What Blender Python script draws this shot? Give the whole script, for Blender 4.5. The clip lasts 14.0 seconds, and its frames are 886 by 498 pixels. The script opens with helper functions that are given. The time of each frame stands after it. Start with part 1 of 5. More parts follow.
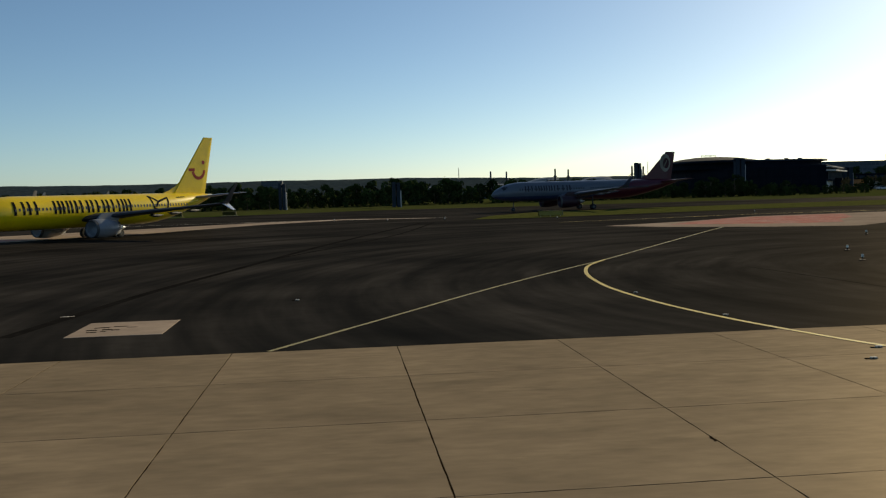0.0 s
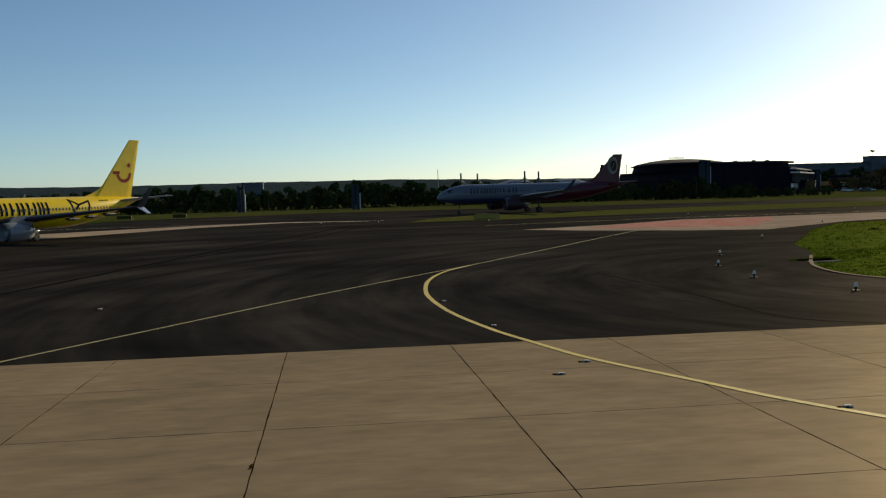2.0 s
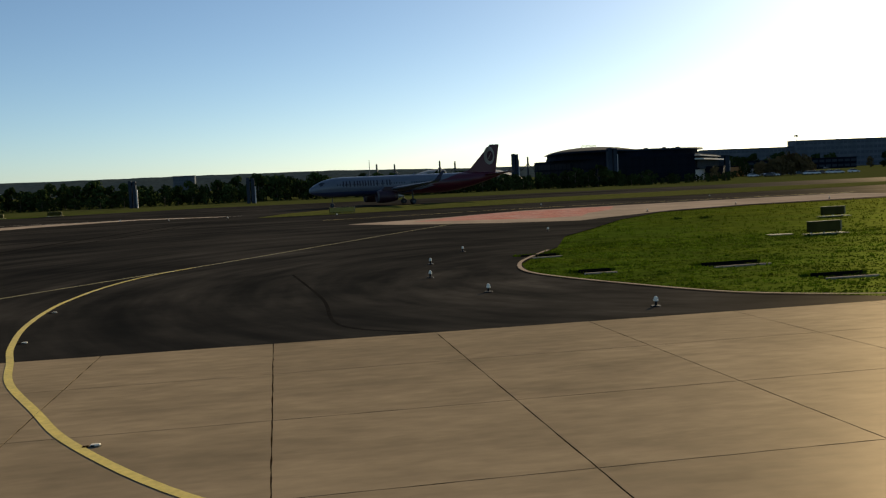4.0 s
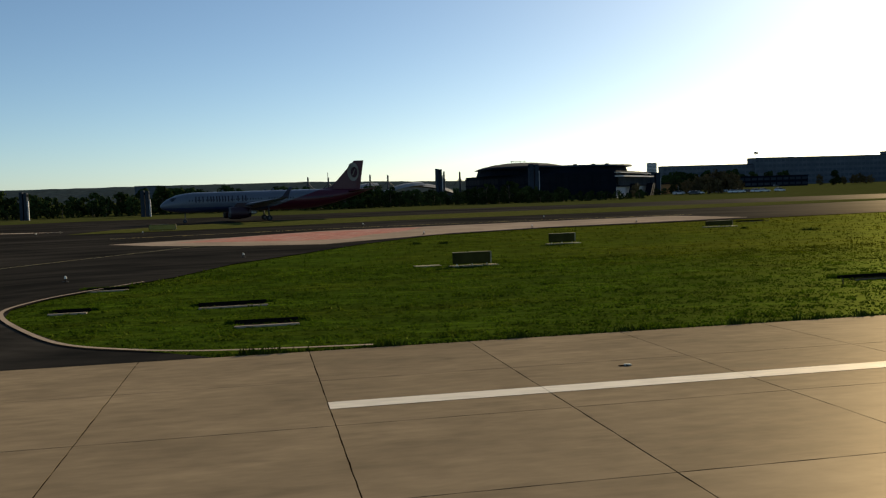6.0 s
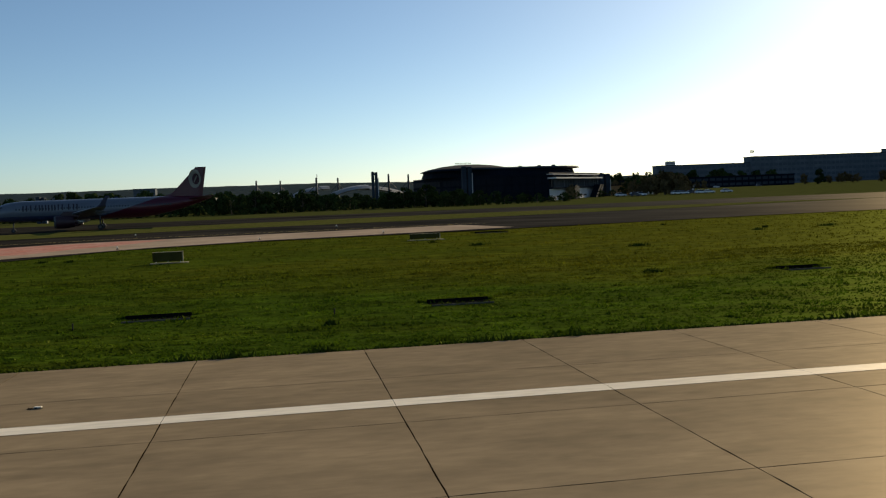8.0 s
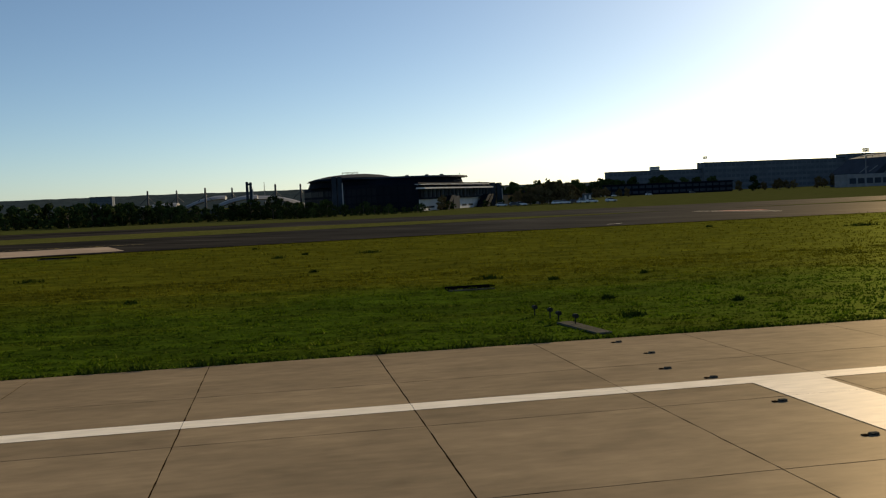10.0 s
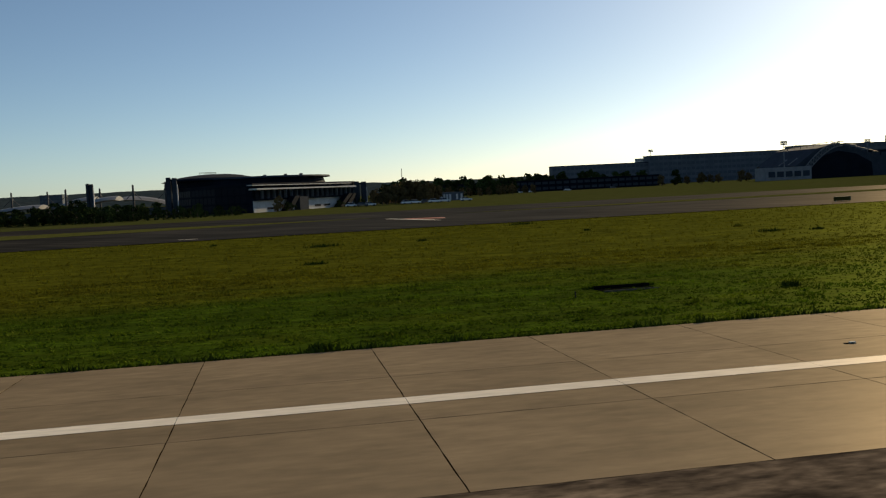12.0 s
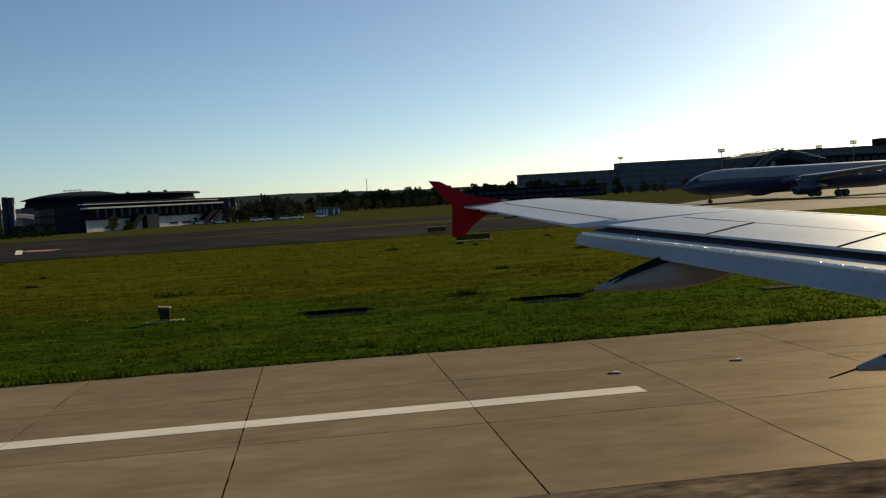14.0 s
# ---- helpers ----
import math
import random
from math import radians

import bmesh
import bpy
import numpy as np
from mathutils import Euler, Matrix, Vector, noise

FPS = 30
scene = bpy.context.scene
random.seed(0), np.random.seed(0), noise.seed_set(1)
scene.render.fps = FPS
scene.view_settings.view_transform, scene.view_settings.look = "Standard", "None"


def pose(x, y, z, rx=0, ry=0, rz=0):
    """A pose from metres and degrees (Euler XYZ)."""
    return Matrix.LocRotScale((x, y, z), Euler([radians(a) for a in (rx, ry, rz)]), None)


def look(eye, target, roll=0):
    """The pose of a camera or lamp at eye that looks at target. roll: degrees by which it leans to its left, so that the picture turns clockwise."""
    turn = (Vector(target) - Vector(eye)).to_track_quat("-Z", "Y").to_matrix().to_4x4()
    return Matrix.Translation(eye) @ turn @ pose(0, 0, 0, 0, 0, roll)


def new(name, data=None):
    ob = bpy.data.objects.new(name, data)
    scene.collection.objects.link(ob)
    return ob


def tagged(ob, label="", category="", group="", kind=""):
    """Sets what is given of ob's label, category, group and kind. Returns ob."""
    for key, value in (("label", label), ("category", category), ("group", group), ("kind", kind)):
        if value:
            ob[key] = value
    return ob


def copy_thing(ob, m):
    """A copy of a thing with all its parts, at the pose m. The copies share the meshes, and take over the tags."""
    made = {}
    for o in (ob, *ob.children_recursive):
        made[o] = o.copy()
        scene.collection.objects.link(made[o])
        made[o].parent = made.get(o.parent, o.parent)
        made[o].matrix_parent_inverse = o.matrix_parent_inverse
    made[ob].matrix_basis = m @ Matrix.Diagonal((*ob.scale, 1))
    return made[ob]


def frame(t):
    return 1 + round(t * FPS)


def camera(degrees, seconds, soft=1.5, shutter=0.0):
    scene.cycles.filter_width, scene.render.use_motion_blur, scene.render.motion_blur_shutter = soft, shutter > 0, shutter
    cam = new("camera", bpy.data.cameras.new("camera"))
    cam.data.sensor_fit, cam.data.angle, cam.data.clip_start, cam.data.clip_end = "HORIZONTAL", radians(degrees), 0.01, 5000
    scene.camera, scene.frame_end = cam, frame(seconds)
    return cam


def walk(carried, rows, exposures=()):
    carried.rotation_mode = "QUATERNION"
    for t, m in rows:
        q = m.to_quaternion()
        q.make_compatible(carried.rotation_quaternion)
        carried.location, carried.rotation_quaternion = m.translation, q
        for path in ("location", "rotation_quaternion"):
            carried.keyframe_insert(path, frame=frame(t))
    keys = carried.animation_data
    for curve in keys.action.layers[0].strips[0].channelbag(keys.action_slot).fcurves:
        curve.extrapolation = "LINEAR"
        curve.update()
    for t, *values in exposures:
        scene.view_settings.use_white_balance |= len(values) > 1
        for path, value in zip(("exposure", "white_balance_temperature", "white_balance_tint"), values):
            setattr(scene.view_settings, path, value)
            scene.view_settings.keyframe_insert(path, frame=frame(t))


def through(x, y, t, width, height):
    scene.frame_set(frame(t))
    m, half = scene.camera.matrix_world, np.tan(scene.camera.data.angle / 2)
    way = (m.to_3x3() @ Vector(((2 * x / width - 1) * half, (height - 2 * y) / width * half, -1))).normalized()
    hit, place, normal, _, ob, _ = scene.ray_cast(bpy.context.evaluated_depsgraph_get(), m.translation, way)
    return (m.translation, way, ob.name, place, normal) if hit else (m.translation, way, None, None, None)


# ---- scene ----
cam = camera(50.58, 14.0, soft=1.2)

# seconds, metres along the runway, yaw, pitch, lean
WAY = [
    (0.0, 3.49, -6.00, -3.59, -1.56), (0.5, 5.16, -6.27, -3.56, -1.67), (1.0, 6.98, -6.45, -3.72, -1.69),
    (1.5, 9.07, -6.46, -3.47, -1.34), (2.0, 11.46, -6.77, -3.52, -1.56), (2.5, 14.17, -7.42, -3.57, -1.85),
    (3.0, 17.27, -8.21, -3.85, -1.85), (3.2, 18.62, -8.49, -4.00, -1.93), (4.2, 27.20, -10.30, -4.30, -2.60),
    (5.3, 39.09, -11.10, -4.36, -3.10), (5.5, 41.75, -10.90, -4.29, -2.81), (6.0, 48.65, -11.08, -3.54, -1.81),
    (6.5, 56.19, -10.59, -3.63, -2.01), (7.0, 64.40, -10.24, -3.66, -2.27), (7.5, 73.26, -10.10, -3.10, -1.79),
    (8.0, 82.77, -9.54, -3.49, -2.18), (8.2, 86.67, -9.12, -3.77, -2.60), (9.2, 108.00, -9.50, -3.50, -2.60),
    (10.3, 134.96, -9.94, -3.13, -2.40), (10.5, 140.21, -9.72, -3.36, -2.90), (11.0, 153.60, -9.50, -3.66, -3.03),
    (11.5, 167.73, -9.78, -3.47, -3.01), (12.0, 182.39, -9.92, -3.59, -2.85), (12.5, 197.83, -9.87, -3.78, -3.30),
    (13.0, 213.89, -9.58, -3.72, -3.20), (13.5, 230.51, -8.94, -3.34, -3.16), (14.0, 246.68, -7.98, -3.11, -3.37),
]
EYE = 4.397


def aim(x, yaw, pitch, lean):
    a, b = radians(yaw), radians(pitch)
    way = (-math.sin(a) * math.cos(b), math.cos(a) * math.cos(b), math.sin(b))
    return look((x, 0, EYE), (x + way[0], way[1], EYE + way[2]), lean)


walk(cam, [(t, aim(x, yaw, pitch, lean)) for t, x, yaw, pitch, lean in WAY], [(0.0, -0.04, 8050, 0.5), (2.5, -0.03, 8050, 0.5), (3.0, 0.15, 8200, 2.0), (5.5, 0.19, 8200, 3.0), (6.5, 0.04, 8150, 1.0),
      (8.0, 0.13, 8150, 2.0), (10.5, 0.06, 8600, 5.0), (12.0, -0.06, 8700, 5.0), (12.5, -0.05, 8700, 3.5), (13.0, 0.06, 8700, 4.5), (14.0, 0.02, 8600, 3.0)])

# ---- light ----
SUN_AZ, SUN_EL = radians(42), radians(20)      # azimuth from +y towards +x
world = bpy.data.worlds.new("sky")
scene.world = world
world.use_nodes = True
wn = world.node_tree.nodes
sky = wn.new("ShaderNodeTexSky")
sky.sky_type = "NISHITA"
sky.sun_disc = False
sky.sun_elevation, sky.sun_rotation = SUN_EL, SUN_AZ
sky.air_density, sky.dust_density, sky.ozone_density = 0.66, 0.38, 4.9
world.node_tree.links.new(sky.outputs[0], wn["Background"].inputs[0])
wn["Background"].inputs[1].default_value = 0.113
sun_data = bpy.data.lights.new("sun", "SUN")
sun_data.energy, sun_data.angle, sun_data.color = 3.7, radians(0.5), (1.0, 0.88, 0.72)
sun = new("sun", sun_data)
sun_way = Vector((math.sin(SUN_AZ) * math.cos(SUN_EL), math.cos(SUN_AZ) * math.cos(SUN_EL), math.sin(SUN_EL)))
sun.matrix_world = look(tuple(sun_way * 50), (0, 0, 0))


# ---- materials ----
def material(name, color, rough=0.6, metal=0.0, coarse=0.0, coarse_size=4.0, fine=0.0, fine_size=0.2,
             bump=0.0, bump_size=0.05, stretch=(1, 1, 1), each=0.0, tint=None, gloss=0.5, glint=0.0, glint_rough=0.5):
    """A surface with variation at two scales, in world metres. tint: the colour towards which the coarse spots go.
    glint: the share of light that a rough polished top layer throws on forwards."""
    m = bpy.data.materials.new(name)
    m.use_nodes = True
    n, l = m.node_tree.nodes, m.node_tree.links
    p = n["Principled BSDF"]
    p.inputs["Roughness"].default_value, p.inputs["Metallic"].default_value = rough, metal
    p.inputs["Specular IOR Level"].default_value = gloss
    geo = n.new("ShaderNodeNewGeometry")
    put = n.new("ShaderNodeMapping")
    put.inputs["Scale"].default_value = stretch
    l.new(geo.outputs["Position"], put.inputs["Vector"])

    def spots(size, detail=4):
        t = n.new("ShaderNodeTexNoise")
        t.inputs["Scale"].default_value, t.inputs["Detail"].default_value = 1 / size, detail
        l.new(put.outputs[0], t.inputs["Vector"])
        r = n.new("ShaderNodeMapRange")
        r.inputs["From Min"].default_value, r.inputs["From Max"].default_value = 0.3, 0.7
        l.new(t.outputs["Fac"], r.inputs["Value"])
        return r.outputs[0]

    def mixed(a, b, fac, kind="MIX"):
        x = n.new("ShaderNodeMix")
        x.data_type, x.blend_type = "RGBA", kind
        for k, v in ((6, a), (7, b), (0, fac)):
            if isinstance(v, (tuple, float)):
                x.inputs[k].default_value = (*v, 1) if isinstance(v, tuple) else v
            else:
                l.new(v, x.inputs[k])
        return x.outputs[2]

    col = tuple(color)
    if coarse:
        other = tint or tuple(c * (1 - coarse) for c in color)
        f = spots(coarse_size)
        if tint:
            k = n.new("ShaderNodeMath")
            k.operation, k.inputs[1].default_value = "MULTIPLY", coarse
            l.new(f, k.inputs[0])
            f = k.outputs[0]
        col = mixed(col, other, f)
    if fine:
        a = n.new("ShaderNodeMapRange")
        a.inputs["To Min"].default_value, a.inputs["To Max"].default_value = 1 - fine, 1 + fine
        l.new(spots(fine_size), a.inputs["Value"])
        col = mixed(col, a.outputs[0], 1.0, "MULTIPLY")
    if each:
        o = n.new("ShaderNodeObjectInfo")
        a = n.new("ShaderNodeMapRange")
        a.inputs["To Min"].default_value, a.inputs["To Max"].default_value = 1 - each, 1 + each
        l.new(o.outputs["Random"], a.inputs["Value"])
        col = mixed(col, a.outputs[0], 1.0, "MULTIPLY")
    if isinstance(col, tuple):
        p.inputs["Base Color"].default_value = (*col, 1)
    else:
        l.new(col, p.inputs["Base Color"])
    if bump:
        b = n.new("ShaderNodeBump")
        b.inputs["Strength"].default_value, b.inputs["Distance"].default_value = min(1.0, bump * 20), bump
        l.new(spots(bump_size), b.inputs["Height"])
        l.new(b.outputs[0], p.inputs["Normal"])
    if glint:
        g = n.new("ShaderNodeBsdfGlossy")
        g.inputs["Color"].default_value, g.inputs["Roughness"].default_value = (1, 0.84, 0.63, 1), glint_rough
        x = n.new("ShaderNodeMixShader")
        x.inputs[0].default_value = glint
        l.new(p.outputs[0], x.inputs[1])
        l.new(g.outputs[0], x.inputs[2])
        l.new(x.outputs[0], n["Material Output"].inputs["Surface"])
    return m


concrete = material("runway concrete", (0.297, 0.216, 0.131), 0.8, coarse=0.27, coarse_size=1.7, fine=0.12, fine_size=0.35,
                    bump=0.004, bump_size=0.06, stretch=(0.5, 1, 1), each=0.08, gloss=0.0, glint=0.038)
joint_dark = material("joint filler", (0.026, 0.016, 0.009), 0.95, fine=0.3, gloss=0.0)
old_tar = material("worn centre strip", (0.25, 0.185, 0.13), 0.95, stretch=(0.5, 1, 1), coarse=1.0, coarse_size=0.7, fine=0.4, fine_size=0.18,
                   bump=0.006, bump_size=0.1, tint=(0.045, 0.034, 0.026), gloss=0.0)
asphalt = material("apron asphalt", (0.036, 0.0305, 0.025), 0.9, gloss=0.0, glint=0.015, glint_rough=0.38, coarse=1.0, coarse_size=11, fine=0.1, fine_size=0.5,
                   bump=0.006, bump_size=0.05, tint=(0.009, 0.0077, 0.0063), stretch=(0.7, 1, 1))


def swept(m, centre, low, high):
    """Soft wear in arcs about a centre, as turning aircraft leave it, laid over the colour of the material."""
    n, l = m.node_tree.nodes, m.node_tree.links
    p = n["Principled BSDF"]
    before = p.inputs["Base Color"].links[0].from_socket
    geo = n.new("ShaderNodeNewGeometry")
    off = n.new("ShaderNodeVectorMath")
    off.operation, off.inputs[1].default_value = "SUBTRACT", centre
    l.new(geo.outputs["Position"], off.inputs[0])
    sep = n.new("ShaderNodeSeparateXYZ")
    l.new(off.outputs[0], sep.inputs[0])
    far = n.new("ShaderNodeVectorMath")
    far.operation = "LENGTH"
    l.new(off.outputs[0], far.inputs[0])
    angle = n.new("ShaderNodeMath")
    angle.operation = "ARCTAN2"
    l.new(sep.outputs[0], angle.inputs[0])
    l.new(sep.outputs[1], angle.inputs[1])
    col = before
    for size, turn, lo, hi in ((2.6, 2.0, low, high), (0.75, 5.0, 0.5 + low / 2, 0.5 + high / 2)):
        a, b = n.new("ShaderNodeMath"), n.new("ShaderNodeMath")
        a.operation = b.operation = "MULTIPLY"
        a.inputs[1].default_value, b.inputs[1].default_value = 1 / size, turn
        l.new(far.outputs["Value"], a.inputs[0])
        l.new(angle.outputs[0], b.inputs[0])
        v = n.new("ShaderNodeCombineXYZ")
        l.new(a.outputs[0], v.inputs[0])
        l.new(b.outputs[0], v.inputs[1])
        t = n.new("ShaderNodeTexNoise")
        t.inputs["Scale"].default_value, t.inputs["Detail"].default_value, t.inputs["Roughness"].default_value = 1.0, 3, 0.55
        l.new(v.outputs[0], t.inputs["Vector"])
        r = n.new("ShaderNodeMapRange")
        for key, value in (("From Min", 0.32), ("From Max", 0.68), ("To Min", lo), ("To Max", hi)):
            r.inputs[key].default_value = value
        l.new(t.outputs["Fac"], r.inputs["Value"])
        x = n.new("ShaderNodeMix")
        x.data_type, x.blend_type = "RGBA", "MULTIPLY"
        x.inputs[0].default_value = 1.0
        l.new(col, x.inputs[6])
        l.new(r.outputs[0], x.inputs[7])
        col = x.outputs[2]
    l.new(col, p.inputs["Base Color"])


swept(asphalt, (45.5, 42, 0), 0.5, 1.55)


def polished(m, x0, x1, y0, y1, low, high):
    """Lets the glossy top layer grow from low to high to place the low-sun sheen: past x0 to x1 along the field and
    past y0 to y1 across it.
    """
    n, l = m.node_tree.nodes, m.node_tree.links
    sep = n.new("ShaderNodeSeparateXYZ")
    l.new(n.new("ShaderNodeNewGeometry").outputs["Position"], sep.inputs[0])
    both = n.new("ShaderNodeMath")
    both.operation = "MULTIPLY"
    for i, (a, b) in enumerate(((x0, x1), (y0, y1))):
        r = n.new("ShaderNodeMapRange")
        r.interpolation_type = "SMOOTHSTEP"
        r.inputs["From Min"].default_value, r.inputs["From Max"].default_value = a, b
        l.new(sep.outputs[i], r.inputs["Value"])
        l.new(r.outputs[0], both.inputs[i])
    r = n.new("ShaderNodeMapRange")
    r.inputs["To Min"].default_value, r.inputs["To Max"].default_value = low, high
    l.new(both.outputs[0], r.inputs["Value"])
    l.new(r.outputs[0], n["Mix Shader"].inputs[0])


# the far taxiway's sheen towards the sun is put in by position
polished(asphalt, 85, 200, 95, 120, 0.015, 0.042)


def streaked(m, layers):
    """Stains drawn out along the runway, laid over the colour of the material: size, stretch, where they begin and end in the noise, darkest and lightest share."""
    n, l = m.node_tree.nodes, m.node_tree.links
    p = n["Principled BSDF"]
    geo = n.new("ShaderNodeNewGeometry")
    col = p.inputs["Base Color"].links[0].from_socket
    for size, stretch, a, b, lo, hi in layers:
        put = n.new("ShaderNodeMapping")
        put.inputs["Scale"].default_value = (stretch, 1, 1)
        put.inputs["Rotation"].default_value = (0, 0, 0.03)
        l.new(geo.outputs["Position"], put.inputs["Vector"])
        t = n.new("ShaderNodeTexNoise")
        t.inputs["Scale"].default_value, t.inputs["Detail"].default_value, t.inputs["Roughness"].default_value = 1 / size, 4, 0.6
        l.new(put.outputs[0], t.inputs["Vector"])
        r = n.new("ShaderNodeMapRange")
        for key, value in (("From Min", a), ("From Max", b), ("To Min", lo), ("To Max", hi)):
            r.inputs[key].default_value = value
        l.new(t.outputs["Fac"], r.inputs["Value"])
        x = n.new("ShaderNodeMix")
        x.data_type, x.blend_type = "RGBA", "MULTIPLY"
        x.inputs[0].default_value = 1.0
        l.new(col, x.inputs[6])
        l.new(r.outputs[0], x.inputs[7])
        col = x.outputs[2]
    l.new(col, p.inputs["Base Color"])


streaked(concrete, ((0.3, 0.25, 0.35, 0.7, 1.05, 0.93), (0.8, 0.3, 0.57, 0.74, 1.0, 0.8), (0.6, 0.4, 0.6, 0.75, 1.0, 1.12), (7.0, 0.6, 0.35, 0.65, 0.93, 1.05)))
apron_mat = material("worn apron concrete", (0.30, 0.24, 0.17), 0.8, gloss=0.05, coarse=0.4, coarse_size=20, fine=0.12, fine_size=2, stretch=(0.3, 1, 1))
sign_edge = material("cream sign edging", (0.38, 0.32, 0.19), 0.8, gloss=0.05, coarse=0.3, coarse_size=0.6, fine=0.1)
kerb_grey = material("weathered pit concrete", (0.13, 0.118, 0.09), 0.9, coarse=0.4, coarse_size=0.7, fine=0.2, fine_size=0.1, gloss=0.0)
pale = material("pale concrete strip", (0.46, 0.35, 0.26), 0.95, gloss=0.0, coarse=0.3, coarse_size=6, fine=0.1, fine_size=0.6)
red_paint = material("faded red paint", (0.50, 0.19, 0.14), 0.95, gloss=0.0, coarse=0.6, coarse_size=3, fine=0.2, fine_size=0.5, tint=(0.5, 0.38, 0.32))
yellow_paint = material("yellow marking", (0.66, 0.50, 0.13), 0.7, coarse=0.5, coarse_size=1.5, fine=0.15, fine_size=0.15, tint=(0.45, 0.34, 0.12), gloss=0.2)
faded_yellow = material("faded yellow marking", (0.40, 0.34, 0.17), 0.8, coarse=0.6, coarse_size=1.2, fine=0.2, fine_size=0.15, tint=(0.22, 0.19, 0.12), gloss=0.1)
white_paint = material("white marking", (0.92, 0.82, 0.68), 0.6, glint=0.08, coarse=0.14, coarse_size=2.5, fine=0.1, fine_size=0.2, stretch=(0.3, 1, 1), gloss=0.0)
rubber = material("tyre marks", (0.009, 0.0075, 0.006), 0.95, gloss=0.0, glint=0.008, glint_rough=0.38, coarse=0.7, coarse_size=2.5, fine=0.3, fine_size=0.4, tint=(0.018, 0.015, 0.012))


def turf(name, lush, dry, relief, through):
    """Grass that is lush beside the runway and drier further out, in patches; some light comes through its blades."""
    m = bpy.data.materials.new(name)
    m.use_nodes = True
    n, l = m.node_tree.nodes, m.node_tree.links
    p = n["Principled BSDF"]
    p.inputs["Roughness"].default_value, p.inputs["Specular IOR Level"].default_value = 1.0, 0.0
    geo = n.new("ShaderNodeNewGeometry")
    sep = n.new("ShaderNodeSeparateXYZ")
    l.new(geo.outputs["Position"], sep.inputs[0])

    def cloud(size, low, high, a=0.3, b=0.7, squash=(0.5, 1, 1)):
        k = n.new("ShaderNodeMapping")
        k.inputs["Scale"].default_value = squash
        l.new(geo.outputs["Position"], k.inputs["Vector"])
        t = n.new("ShaderNodeTexNoise")
        t.inputs["Scale"].default_value, t.inputs["Detail"].default_value = 1 / size, 5
        l.new(k.outputs[0], t.inputs["Vector"])
        r = n.new("ShaderNodeMapRange")
        for key, v in (("From Min", a), ("From Max", b), ("To Min", low), ("To Max", high)):
            r.inputs[key].default_value = v
        l.new(t.outputs["Fac"], r.inputs["Value"])
        return r.outputs[0]

    def sums(kind, a, b):
        k = n.new("ShaderNodeMath")
        k.operation, k.use_clamp = kind, kind == "MULTIPLY"
        for i, v in enumerate((a, b)):
            if isinstance(v, float):
                k.inputs[i].default_value = v
            else:
                l.new(v, k.inputs[i])
        return k.outputs[0]

    def ramp(v, a, b):
        r = n.new("ShaderNodeMapRange")
        r.inputs["From Min"].default_value, r.inputs["From Max"].default_value = a, b
        l.new(v, r.inputs["Value"])
        return r.outputs[0]

    out = ramp(sums("ADD", sep.outputs[1], cloud(9.0, -5.0, 5.0)), 43.0, 54.0)
    along = ramp(sums("ADD", sep.outputs[0], cloud(14.0, -14.0, 14.0)), 55.0, 120.0)
    fac = sums("MULTIPLY", out, along)
    fac = sums("MULTIPLY", sums("ADD", fac, cloud(4.0, 0.0, 0.35, 0.5, 0.75)), 1.0)
    x = n.new("ShaderNodeMix")
    x.data_type = "RGBA"
    x.inputs[6].default_value, x.inputs[7].default_value = (*lush, 1), (*dry, 1)
    l.new(fac, x.inputs[0])
    y = n.new("ShaderNodeMix")
    y.data_type, y.blend_type = "RGBA", "MULTIPLY"
    y.inputs[0].default_value = 1.0
    l.new(x.outputs[2], y.inputs[6])
    l.new(sums("MULTIPLY", sums("MULTIPLY", cloud(2.2, 0.55, 1.0), cloud(0.9, 0.6, 1.0, squash=(0.4, 1, 1))), cloud(0.3, 0.42, 1.0, squash=(0.35, 1, 1))), y.inputs[7])
    l.new(y.outputs[2], p.inputs["Base Color"])
    if relief:
        b = n.new("ShaderNodeBump")
        b.inputs["Strength"].default_value, b.inputs["Distance"].default_value = 0.7, relief
        l.new(cloud(0.3, 0.0, 1.0), b.inputs["Height"])
        l.new(b.outputs[0], p.inputs["Normal"])
    shine = n.new("ShaderNodeBsdfGlossy")
    shine.inputs["Color"].default_value, shine.inputs["Roughness"].default_value = (0.62, 0.72, 0.18, 1), 0.5
    waxy = n.new("ShaderNodeMixShader")
    waxy.inputs[0].default_value = 0.022
    l.new(p.outputs[0], waxy.inputs[1])
    l.new(shine.outputs[0], waxy.inputs[2])
    l.new(waxy.outputs[0], n["Material Output"].inputs["Surface"])
    if through:
        t = n.new("ShaderNodeBsdfTranslucent")
        l.new(y.outputs[2], t.inputs["Color"])
        s = n.new("ShaderNodeMixShader")
        s.inputs[0].default_value = through
        l.new(waxy.outputs[0], s.inputs[1])
        l.new(t.outputs[0], s.inputs[2])
        l.new(s.outputs[0], n["Material Output"].inputs["Surface"])
    return m


